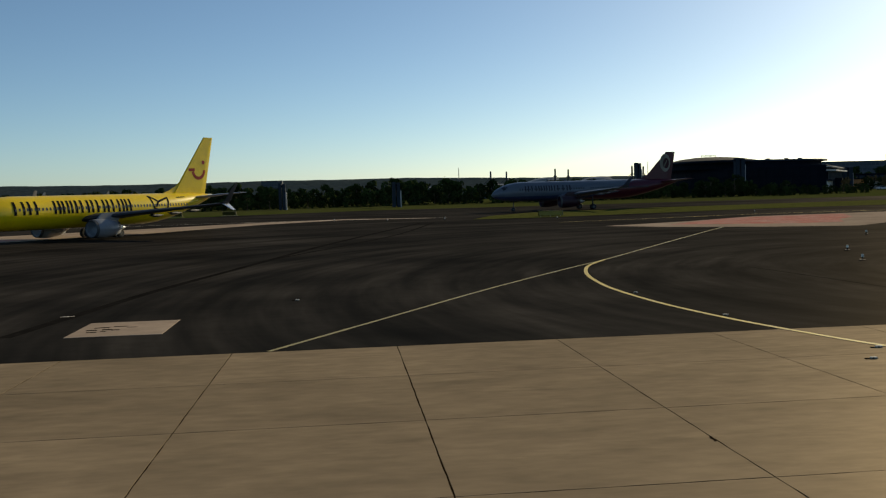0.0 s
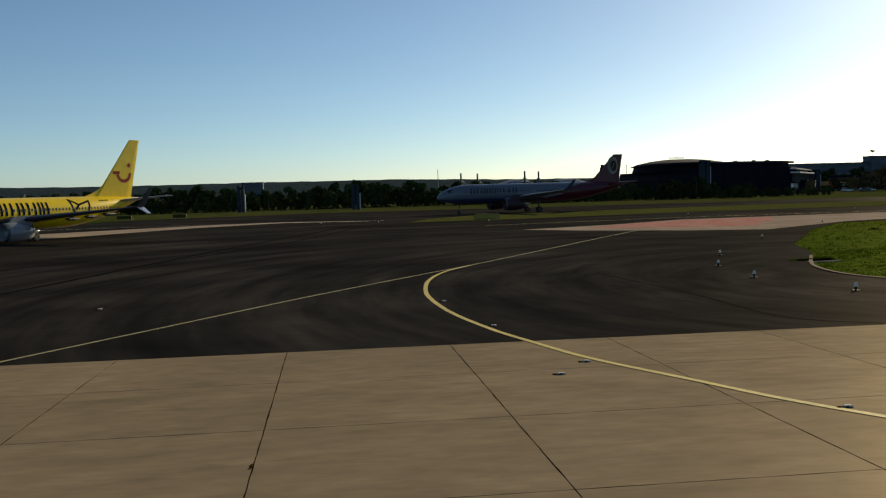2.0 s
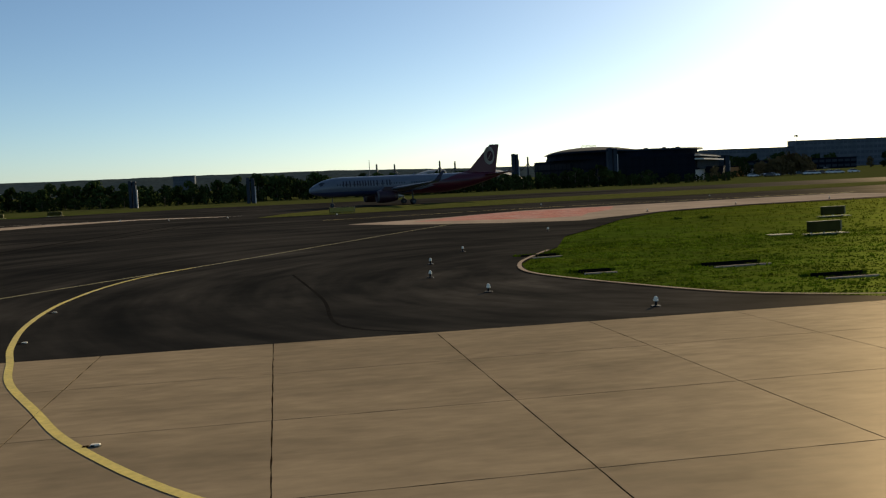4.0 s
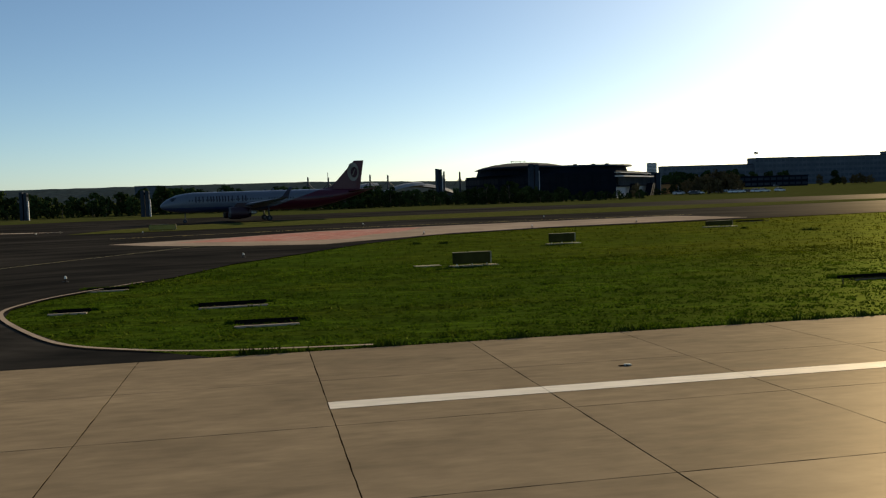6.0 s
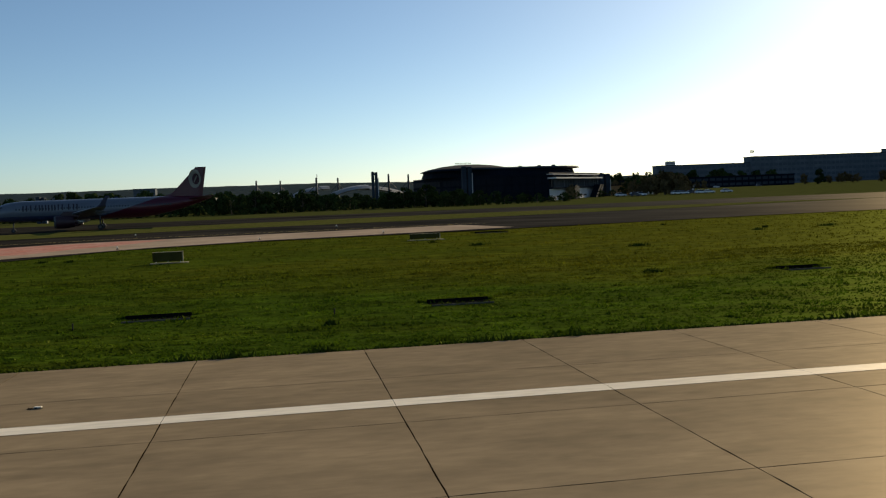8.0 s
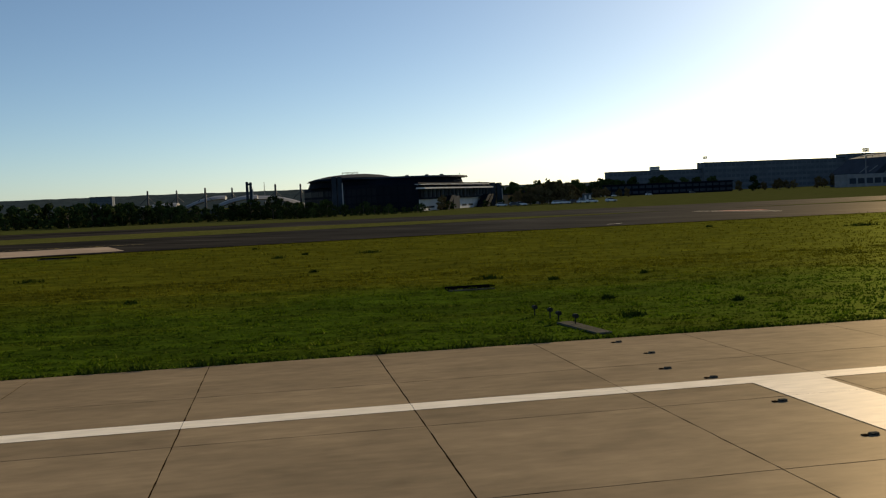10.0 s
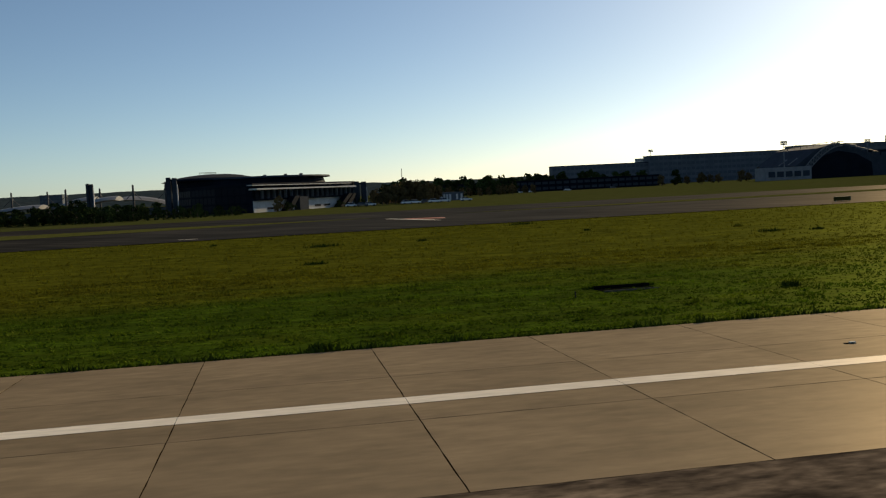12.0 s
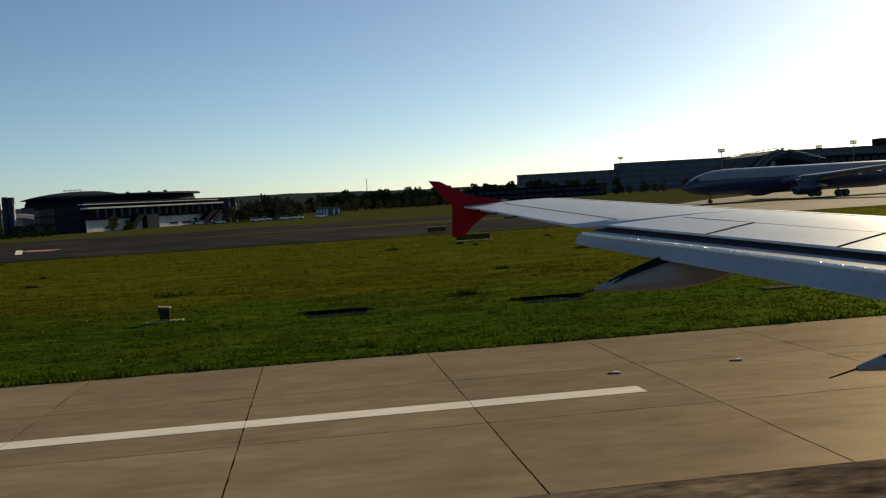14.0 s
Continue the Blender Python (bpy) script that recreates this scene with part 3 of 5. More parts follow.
def hull_patch(h, s0, s1, a0, a1, off=0.012, ns=2, na=2, lean=0.0, bm=None):
    bm = bm or bmesh.new()
    g = [[bm.verts.new(h.point(s0 + (s1 - s0) * i / ns + lean * j / na, a0 + (a1 - a0) * j / na, off)) for j in range(na + 1)] for i in range(ns + 1)]
    for i in range(ns):
        for j in range(na):
            bm.faces.new((g[i][j], g[i][j + 1], g[i + 1][j + 1], g[i + 1][j]))
    bmesh.ops.recalc_face_normals(bm, faces=bm.faces)
    c = sum((f.normal for f in bm.faces), Vector())
    if c.y * math.cos(a0) < 0:
        bmesh.ops.reverse_faces(bm, faces=bm.faces[:])
    return bm


FOIL = ((0, 0), (0.06, 0.45), (0.25, 0.85), (0.5, 0.75), (0.8, 0.32), (1, 0.03), (0.8, -0.18), (0.45, -0.45), (0.15, -0.45), (0.04, -0.3))


def blade_rings(sections, upright=False):
    """Rings of a wing through sections (span, leading x, chord, height, thickness)."""
    out = []
    for y, x, c, z, t in sections:
        out.append([(x - u * c, v * t, y) if upright else (x - u * c, y, z + v * t) for u, v in FOIL])
    return out


def surface_part(name, sections, mat, parent, upright=False, label=""):
    bm = bmesh.new()
    loft(bm, blade_rings(sections, upright))
    return part(name, bm, mat, parent, label, smooth=False)


def wheel(parent, x, y, z, r, w):
    bm = bmesh.new()
    n = 18
    rings = [[(x + rr * math.cos(2 * math.pi * i / n), y + yy, z + rr * math.sin(2 * math.pi * i / n)) for i in range(n)]
             for yy, rr in ((-w / 2, r * 0.72), (-w * 0.42, r * 0.93), (-w * 0.2, r), (w * 0.2, r), (w * 0.42, r * 0.93), (w / 2, r * 0.72))]
    loft(bm, rings)
    t = part("tyre", bm, tyre_mat, parent)
    part("rim", tubed((x, y - w * 0.52, z), (x, y + w * 0.52, z), r * 0.45, n=14), rim_metal, t)


def engine(parent, x, y, z, r, length, mat, hub=None):
    n = 24
    ring = lambda s, rr: [(x - s, y + rr * math.cos(2 * math.pi * i / n), z + rr * math.sin(2 * math.pi * i / n)) for i in range(n)]
    bm = bmesh.new()
    loft(bm, [ring(0.9, r * 0.80), ring(0.25, r * 0.84), ring(0.0, r * 0.90), ring(0.08, r * 0.97), ring(0.6, r * 1.06), ring(length * 0.45, r * 1.08),
              ring(length * 0.8, r * 0.9), ring(length, r * 0.72), ring(length * 0.92, r * 0.66)])
    e = part("engine", bm, mat, parent, smooth=True)
    bm = bmesh.new()
    loft(bm, [ring(0.0, r * 0.885), ring(-0.05, r * 0.93), ring(0.05, r * 0.985), ring(0.3, r * 1.025), ring(0.3, r * 1.0)], caps=False)
    part("intake_lip", bm, rim_metal, e, "bare metal intake lip")
    bm = bmesh.new()
    loft(bm, [ring(length * 0.85, r * 0.55), ring(length * 1.15, r * 0.34), ring(length * 1.3, r * 0.08)])
    part("exhaust_cone", bm, steel, e)
    bm = bmesh.new()
    loft(bm, [[(x - a, y + s * 0.14, z + b) for a, b, s in ((0.9, r, 1), (0.9, r, -1), (1.6, r + 0.75, -1), (1.6, r + 0.75, 1))],
              [(x - a, y + s * 0.14, z + b) for a, b, s in ((length, r * 0.7, 1), (length, r * 0.7, -1), (length + 1.0, r + 0.75, -1), (length + 1.0, r + 0.75, 1))]])
    part("pylon", bm, mat, e)
    return e


def airliner(name, label, m, hull, pick, hull_mats, wing_z, root_x, span, chord, sweep, dihedral, wing_mat, tip_mat, engine_mat, engine_y, engine_r,
             fin, fin_mat, windows, gear_y, nose_gear, group, winglet=2.3, wheel_r=0.56, stub_winglet=False, cuts=(), gear_x=0.0):
    a = thing(name, label, "airliner", m, group)
    part("fuselage", hull_mesh(hull, pick, cuts), hull_mats, a, smooth=True)
    tip_c = chord * 0.25
    for side in (1, -1):
        sec = []
        for k in (0.0, 0.12, 0.36, 0.7, 1.0):
            y = hull.r * 0.6 + (span - hull.r * 0.6) * k
            c = chord * (1 - k) + tip_c * k if k > 0.36 else chord * (1 - k) + tip_c * k + (0.36 - k) * chord * 0.25
            sec.append((side * y, root_x - sweep * y, c, wing_z + dihedral * y, 0.11 * c * (1 - 0.35 * k)))
        w = surface_part("wing", sec, wing_mat, a)
        y, x, c, z, t = sec[-1]
        wl = [(y, x, c, z, t), (y + side * 0.35, x - 0.5, c * 0.7, z + 0.35, t * 0.8), (y + side * 0.65, x - 1.0, c * 0.5, z + winglet * 0.55, t * 0.6),
              (y + side * 0.95, x - 1.7, c * 0.35, z + winglet, t * 0.4)]
        surface_part("winglet", wl, tip_mat, w)
        if stub_winglet:
            surface_part("lower_winglet", [(y, x - 0.4, c * 0.7, z, t * 0.6), (y + side * 0.6, x - 1.5, c * 0.35, z - 0.8, t * 0.3)], bare_metal, w, label="pale lower winglet blade")
        for k in (0.32, 0.5, 0.68):
            yy = side * (hull.r + (span - hull.r) * k)
            c = chord * (1 - k) + tip_c * k
            x0, z0 = root_x - sweep * abs(yy) - c, wing_z + dihedral * abs(yy)
            bm = bmesh.new()
            loft(bm, [[(x0 + dx, yy + 0.16 * s * math.cos(b), z0 + dz + 0.2 * s * math.sin(b)) for b in np.linspace(0, 2 * math.pi, 9)[:-1]]
                      for dx, dz, s in ((1.5, -0.25, 0.2), (0.9, -0.32, 1), (0.1, -0.34, 1), (-0.9, -0.3, 0.15))])
            part("flap_fairing", bm, wing_mat, w)
        engine(a, root_x - sweep * engine_y + 2.6 * engine_r, side * engine_y, wing_z + dihedral * engine_y - engine_r * 1.3, engine_r, engine_r * 3.6, engine_mat)
        # stabiliser
        st = hull.length
        r, z = hull.at(st * 0.93)
        x = hull.nose - st * 0.885
        surface_part("stabiliser", [(side * 0.2, x, st * 0.1, z + 0.2, 0.25), (side * span * 0.36, x - span * 0.21, st * 0.042, z + 0.75, 0.12)], grey_hull if fin_mat is yellow_hull else fin_mat, a)
        # main gear
        g = part("main_gear", tubed((gear_x, side * gear_y, wheel_r), (gear_x + 0.1, side * gear_y, wing_z), 0.14), mast_dark, a)
        for d in (-0.42, 0.42):
            wheel(g, gear_x, side * gear_y + d, wheel_r, wheel_r, 0.4)
            if wheel_r > 0.62:
                wheel(g, gear_x - 1.5, side * gear_y + d, wheel_r, wheel_r, 0.4)
    g = part("nose_gear", tubed((nose_gear, 0, 0.4), (nose_gear - 0.1, 0, hull.axis - hull.r * 0.7), 0.1), mast_dark, a)
    for d in (-0.25, 0.25):
        wheel(g, nose_gear, d, 0.4, 0.4, 0.22)
    # fin
    x0, z0, h, c0, c1, rake = fin
    bm = bmesh.new()
    loft(bm, [[(x, 0.13 * s * k, z) for x, s in ((xa, 0.15), (xa - c * 0.04, 1), (xa - c * 0.85, 1), (xa - c, 0.3), (xa - c * 0.85, -1), (xa - c * 0.04, -1))]
              for xa, c, z, k in ((x0, c0, z0, 1.2), (x0 - rake, c1, z0 + h, 0.8))])
    f = part("fin", bm, fin_mat, a)
    bm = bmesh.new()
    loft(bm, [[(x0 + a, 0.02 + w, z0 - 0.4), (x0 + a, -0.02 - w, z0 - 0.4), (x0 + b, 0, z0 + c)]
              for a, b, c, w in ((4.2, 4.1, -0.3, 0.02), (2.4, 2.2, 0.05, 0.08), (0.8, 0.5, 0.6, 0.12), (-0.5, -rake * 0.12, h * 0.15, 0.14), (-rake * 0.3 - 0.6, -rake * 0.27, h * 0.25, 0.12))])
    part("dorsal_fillet", bm, fin_mat, a)
    # windows and doors
    first, last, pitch, aa, gaps = windows
    wm = mesh_of("cabin_window", hull_patch(hull, 15.0, 15.23, aa - 0.085, aa + 0.085, ns=1), cabin_glass)
    for side in (1, -1):
        s = first
        while s < last:
            if not any(g0 < s < g1 for g0, g1 in gaps):
                ob = share("cabin_window", wm, a, Matrix.Diagonal((1, side, 1, 1)) @ Matrix.Translation((15.0 - s, 0, 0)))
            s += pitch
    for k in range(3):
        part("cockpit_window", hull_patch(hull, 1.9 + 0.1 * k, 2.65 + 0.35 * k * (k < 2), 0.42 + 0.42 * (2 - k) / 2, 0.42 + 0.42 * (2 - k) / 2 + 0.2, ns=3), cabin_glass, a)
    for s in (hull.length * 0.28, hull.length * 0.52):
        bm = bmesh.new()
        r, z = hull.at(s)
        x = hull.nose - s
        loft(bm, [[(x, -0.02, z + r - 0.05), (x, 0.02, z + r - 0.05), (x - 0.55, 0, z + r - 0.05)], [(x - 0.35, -0.02, z + r + 0.42), (x - 0.35, 0.02, z + r + 0.42), (x - 0.6, 0, z + r + 0.42)]])
        part("antenna_blade", bm, shaded_white_hull, a)
    return a, f


def fin_patch(parent, f, points, mat, name, label, y=0.15):
    bm = bmesh.new()
    bm.faces.new([bm.verts.new((x, y, z)) for x, z in points])
    for v in bm.faces[:]:
        if v.normal.y < 0:
            v.normal_flip()
    bmesh.ops.solidify(bm, geom=bm.faces[:], thickness=0.01)
    return part(name, bm, mat, f, label)


def ring_points(cx, cz, rx, rz, n=28):
    return [(cx + rx * math.cos(2 * math.pi * i / n), cz + rz * math.sin(2 * math.pi * i / n)) for i in range(n)]


def arc_points(cx, cz, r0, r1, a0, a1, n=12):
    return ([(cx + r0 * math.cos(radians(a0 + (a1 - a0) * i / n)), cz + r0 * math.sin(radians(a0 + (a1 - a0) * i / n))) for i in range(n + 1)]
            + [(cx + r1 * math.cos(radians(a1 + (a0 - a1) * i / n)), cz + r1 * math.sin(radians(a1 + (a0 - a1) * i / n))) for i in range(n + 1)])


def hull_stroke(parent, h, line, width, mat, name, label):
    """A painted line on the side of the hull through places (metres behind the nose, angle up the side)."""
    for (s0, a0), (s1, a1) in zip(line, line[1:]):
        r = h.r
        d = Vector((s1 - s0, (a1 - a0) * r))
        side = Vector((-d.y, d.x)).normalized() * width / 2
        d = d.normalized() * width * 0.3
        bm = bmesh.new()
        n = 3
        rows = []
        for i in range(n + 1):
            u = i / n
            c = Vector((s0 + (s1 - s0) * u, (a0 + (a1 - a0) * u) * r)) + d * (2 * u - 1)
            rows.append([bm.verts.new(h.point(q.x, q.y / r, 0.017)) for q in (c - side, c + side)])
        for p, q in zip(rows, rows[1:]):
            bm.faces.new((p[0], p[1], q[1], q[0]))
        for f in bm.faces:
            f.normal_update()
            if f.normal.y < 0:
                f.normal_flip()
        part(name, bm, mat, parent, label)


def lettering(parent, hull, first, glyphs, pitch, a0, a1, mat, stroke):
    """Plain upright bars in place of a painted name."""
    s = first
    for bars in glyphs:
        for k in range(bars):
            d = 0.55 * pitch * k / max(1, bars - 1) if bars > 1 else 0.2 * pitch
            part("lettering_bar", hull_patch(hull, s + d, s + d + stroke, a0, a1, 0.016, 1, 4), mat, parent)
        s += pitch


LANE = "airliners on the taxiways"
h1 = Hull(39.5, 1.98, 3.38, 19.6)
yellow_jet, fin1 = airliner("airliner", "bright yellow twin-engine airliner with black lettering and a red tail emblem", pose(-25.4, 116.1, -0.136, 0, 0, 235) @ Matrix.Scale(0.955, 4), h1,
                            lambda s, z, c: 1 if s > 38.2 else 0, [yellow_hull, tail_white], 2.25, 5.2, 17.2, 6.6, 0.46, 0.095, dark_wing, dark_wing, grey_hull, 4.9, 1.08,
                            (-12.3, 5.15, 8.0, 6.3, 1.8, 6.5), yellow_hull, (6.0, 33.0, 0.51, 0.22, ((17.0, 17.6),)), 2.86, 15.5, LANE, stub_winglet=True)
lettering(yellow_jet, h1, 5.6, (1, 2, 1), 1.4, -0.1, 0.74, black_mark, 0.34)
lettering(yellow_jet, h1, 11.2, (2, 2, 2, 1, 2, 1, 2, 1, 2, 2), 1.19, -0.1, 0.74, black_mark, 0.34)
for k in range(5):
    part("registration_bar", hull_patch(h1, 31.4 + 0.36 * k, 31.65 + 0.36 * k, 0.62, 0.74, 0.016, 1, 1), black_mark, yellow_jet)
for line in (((23.0, -0.42), (23.9, -0.1), (23.6, 0.15), (23.2, 0.95), (24.9, 0.45), (27.4, 0.72), (27.2, 0.2), (26.9, -0.1)), ((24.9, 0.45), (24.2, 0.15)), ((22.5, -0.15), (23.3, -0.3), (24.3, -0.05))):
    hull_stroke(yellow_jet, h1, [(25.8 + (u - 22.5) * 0.76, v) for u, v in line], 0.3, black_mark, "painted_emblem", "black zigzag star emblem")
fin_patch(yellow_jet, fin1, arc_points(-17.4, 8.5, 1.35, 0.9, 180, 350), red_mark, "tail_emblem", "red curved tail emblem")
fin_patch(yellow_jet, fin1, [(-15.5, 8.75), (-16.7, 8.75), (-16.7, 8.35), (-15.5, 8.35)], red_mark, "tail_emblem", "red curved tail emblem")
fin_patch(yellow_jet, fin1, ring_points(-18.4, 9.6, 0.3, 0.3, 16), red_mark, "tail_emblem", "red dot of the tail emblem")


def red_tail(s, z, c):
    if s > 25.5 + 3.2 * z:
        return 1
    # the underside gets dark paint where the hull is in shade
    return 2 if z < -0.95 else 0


h2 = Hull(41.5, 1.98, 4.0, 18.5)
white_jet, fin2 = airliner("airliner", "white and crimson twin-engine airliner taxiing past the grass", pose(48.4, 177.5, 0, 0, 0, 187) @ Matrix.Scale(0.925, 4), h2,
                           red_tail, [shaded_white_hull, red_hull, belly_hull], 2.7, 5.6, 17.0, 6.6, 0.46, 0.10, shade_hull, belly_hull, nacelle_dark, 5.75, 1.15,
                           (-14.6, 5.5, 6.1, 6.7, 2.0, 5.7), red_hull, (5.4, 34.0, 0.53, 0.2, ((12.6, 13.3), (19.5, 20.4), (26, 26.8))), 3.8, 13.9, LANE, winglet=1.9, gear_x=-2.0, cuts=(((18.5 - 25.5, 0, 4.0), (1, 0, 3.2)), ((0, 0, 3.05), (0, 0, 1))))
lettering(white_jet, h2, 6.6, (2, 1, 2, 2, 2, 2, 1, 1, 2), 1.12, 0.0, 0.6, dark_red_mark, 0.24)
fin_patch(white_jet, fin2, ring_points(-20.0, 9.3, 1.2, 1.9), tail_white, "tail_emblem", "white oval tail emblem")
fin_patch(white_jet, fin2, ring_points(-20.2, 9.2, 0.7, 1.1), red_hull, "tail_emblem", "crimson centre of the tail emblem", y=0.162)
fin_patch(white_jet, fin2, [(-19.9, 8.5), (-19.75, 8.6), (-20.35, 9.9), (-20.5, 9.8)], tail_white, "tail_emblem", "white stroke of the tail emblem", y=0.174)

h3 = Hull(63.7, 2.78, 4.2, 32.0)
# paler paint above the windows stands in for sun along the hull's top
big_jet, fin3 = airliner("airliner", "large white and blue wide-body airliner with its sunlit top painted on, standing on the far apron", pose(356.3, 187, 0, 0, 0, 180), h3,
                         lambda s, z, c: 2 if z < 0.6 else 0, [grey_hull, red_hull, blue_hull], 3.4, 13.4, 29.0, 10.6, 0.52, 0.1, shade_hull, shade_hull, blue_hull, 9.4, 1.5,
                         (-21.5, 7.0, 8.6, 8.6, 3.0, 6.4), red_hull, (8.0, 52.0, 0.56, 0.18, ((17, 18.5), (33, 34.5))), 5.3, 26.3, LANE, wheel_r=0.7, gear_x=0.5, cuts=(((0, 0, 4.8), (0, 0, 1)),))


# ---- buildings ----
def prism(bm, footprint, z0, z1, grow=1.0, index=0):
    """A block over a footprint, its top grown or drawn in about its middle."""
    cx, cy = sum(p[0] for p in footprint) / len(footprint), sum(p[1] for p in footprint) / len(footprint)
    loft(bm, [[(x, y, z0) for x, y in footprint], [(cx + (x - cx) * grow, cy + (y - cy) * grow, z1) for x, y in footprint]], index=index)


def prismed(*a, **k):
    bm = bmesh.new()
    prism(bm, *a, **k)
    return bm


def oval(cx, cy, rx, ry, n=36):
    return [(cx + rx * math.cos(2 * math.pi * i / n), cy + ry * math.sin(2 * math.pi * i / n)) for i in range(n)]


def facade_frame(a, b, u, z, out=0.0):
    """A place u metres along the wall from a to b, at height z, out metres in front of it (to the right of the way)."""
    d = Vector((b[0] - a[0], b[1] - a[1], 0)).normalized()
    return Vector((a[0], a[1], z)) + d * u + Vector((d.y, -d.x, 0)) * out


def wall_box(bm, a, b, u0, u1, z0, z1, o0, o1):
    ps = [[facade_frame(a, b, u, z, o) for u, z in ((u0, z0), (u1, z0), (u1, z1), (u0, z1))] for o in (o0, o1)]
    loft(bm, ps)


def windowed_block(name, label, x0, x1, y0, y1, z1, storeys, bays, wall_mat, group=""):
    b = thing(name, label, "building", None, group)
    part("wall", boxed(x0, x1, y0, y1, -0.2, z1), wall_mat, b)
    part("roof", boxed(x0 - 0.4, x1 + 0.4, y0 - 0.4, y1 + 0.4, z1, z1 + 0.6), facade_dark, b)
    sz, sx = z1 / storeys, (x1 - x0) / bays
    me = mesh_of("window", boxed(0, sx * 0.8, -0.08, 0.02, 0, sz * 0.5), facade_slate if wall_mat is facade_dark else far_window)
    for i in range(bays):
        for k in range(storeys):
            share("window", me, b, pose(x0 + (i + 0.1) * sx, y0, sz * (k + 0.3)))
    return b


hall = thing("arena_building", "dark glazed round-roofed hall with a white side wall", "building")
foot = [(138.5, 402), (141, 386), (145.5, 368), (152.5, 349), (162, 332), (174.8, 318), (214, 380), (204, 418), (148, 424)]
part("wall", prismed(foot, -0.2, 9.8, 1.0), facade_dark, hall)
part("roof", prismed(oval(171, 382, 31.5, 36), 9.8, 12.3, 0.97), facade_dark, hall)
part("roof_edge", prismed(oval(172, 382, 32.5, 36), 12.2, 12.8, 0.99), facade_slate, hall, "thin dark grey roof rim")
bm = bmesh.new()
loft(bm, [[(x, y, z) for x, y in oval(cx, cy, rx, ry)] for cx, cy, rx, ry, z in ((158, 381, 19, 33, 12.3), (158, 383, 16, 26, 13.4), (158.5, 385, 11, 17, 14.5), (159, 387, 6, 9, 15.1))])
part("dome", bm, facade_dark, hall, "low dark dome over the curved front", smooth=True)
bm = bmesh.new()
for k in range(4):
    tube(bm, (153.5 + 2 * k, 381, 15.0), (153.5 + 2 * k, 381, 15.9), 0.07, n=5)
tube(bm, (153.2, 381, 15.85), (159.8, 381, 15.85), 0.09, n=5)
tube(bm, (153.2, 381, 15.5), (159.8, 381, 15.5), 0.06, n=5)
part("roof_railing", bm, mast_dark, hall, "thin steel railing on the dome")
part("roof_plant", boxed(160, 163.4, 380, 388, 12.9, 15.0, bevel=0.1), facade_dark, hall)
for x in (150, 156, 178, 186, 192):
    part("roof_vent", boxed(x, x + 1.2, 372, 373.5, 12.9, 13.8, bevel=0.06), facade_grey, hall)
for a, b in zip(foot[:5], foot[1:6]):
    n = math.dist(a, b)
    for k, z in enumerate((2.9, 5.8, 8.6)):
        bm = bmesh.new()
        wall_box(bm, a, b, 0.0, n, z, z + 0.35, -0.05, 0.35)
        part("floor_band", bm, facade_dark, hall)
    for k in range(int(n / 3.2)):
        for z in (0.5, 3.4, 6.3):
            bm = bmesh.new()
            wall_box(bm, a, b, 0.4 + 3.2 * k, 3.2 + 3.2 * k, z, z + 2.2, -0.05, 0.1)
            part("window", bm, glass_dark, hall)
a, b = (174.8, 318), (214, 380)
n = math.dist(a, b)
for name, u0, u1, z0, z1, o1, mt, lb in (("side_wall", 0.0, n, -0.1, 3.9, 0.3, facade_white, "white rendered wall"), ("canopy", -2.0, n - 5, 7.5, 8.0, 3.2, facade_white, "pale flat canopy"),
                                         ("canopy", -3.0, n - 7, 8.95, 9.2, 2.2, facade_white, "thin upper canopy"), ("beam", 0, n, 3.95, 4.5, 1.4, facade_dark, "dark beam"),
                                         ("pier", 25.8, 31.8, -0.1, 4.7, 2.6, facade_slate, "dark grey pier")):
    bm = bmesh.new()
    wall_box(bm, a, b, u0, u1, z0, z1, 0.0, o1)
    part(name, bm, mt, hall, lb)
for k in range(20):
    bm = bmesh.new()
    wall_box(bm, a, b, 1.2 + k * 3.7, 4.2 + k * 3.7, 4.55, 7.3, 0.0, 0.35)
    part("window", bm, glass_dark, hall)
    bm = bmesh.new()
    wall_box(bm, a, b, 4.3 + k * 3.7, 4.8 + k * 3.7, 4.5, 7.5, 0.0, 1.2)
    part("mullion", bm, facade_grey, hall)
for u, d in ((14.5, 6), (52, 8.5), (57, 7.5)):
    bm = bmesh.new()
    loft(bm, [[facade_frame(a, b, u + w, -0.1, o) for w, o in ((0, 1.5), (3.2, 1.5), (3.2, 4), (0, 4))], [facade_frame(a, b, u + d + w, 5.0, o) for w, o in ((0, 1.5), (3.2, 1.5), (3.2, 4), (0, 4))]])
    part("strut", bm, facade_dark, hall, "dark slanting support")
for u in (8, 40, 47):
    bm = bmesh.new()
    wall_box(bm, a, b, u, u + 4.5, 0.8, 1.5, 0.2, 0.42)
    part("window", bm, glass_dark, hall)

for x, y, w, z in ((147.8, 329, 3.4, 13.2), (117.0, 352, 2.2, 12.9), (216, 377, 4.6, 9.6), (-13.8, 272, 1.9, 7.6), (18.6, 266, 2.2, 7.1)):
    t = thing("concrete_tower", "slender grey concrete tower with a pale edge", "tower", None, "slender towers")
    part("shaft", boxed(x - w / 2, x - w * 0.08, y, y + 2.4, -0.1, z, bevel=0.05), facade_slate, t)
    part("shaft", boxed(x + w * 0.08, x + w / 2, y, y + 2.4, -0.1, z - 0.2, bevel=0.05), facade_slate, t)
    part("cap", boxed(x - w / 2, x + w / 2, y + 0.3, y + 2.1, z - 1.2, z - 0.6), facade_dark, t)
    part("pale_edge", boxed(x + w * 0.5, x + w * 0.5 + 0.35, y + 0.3, y + 1.2, -0.1, z - 2.5), facade_white, t, "pale upright edge")

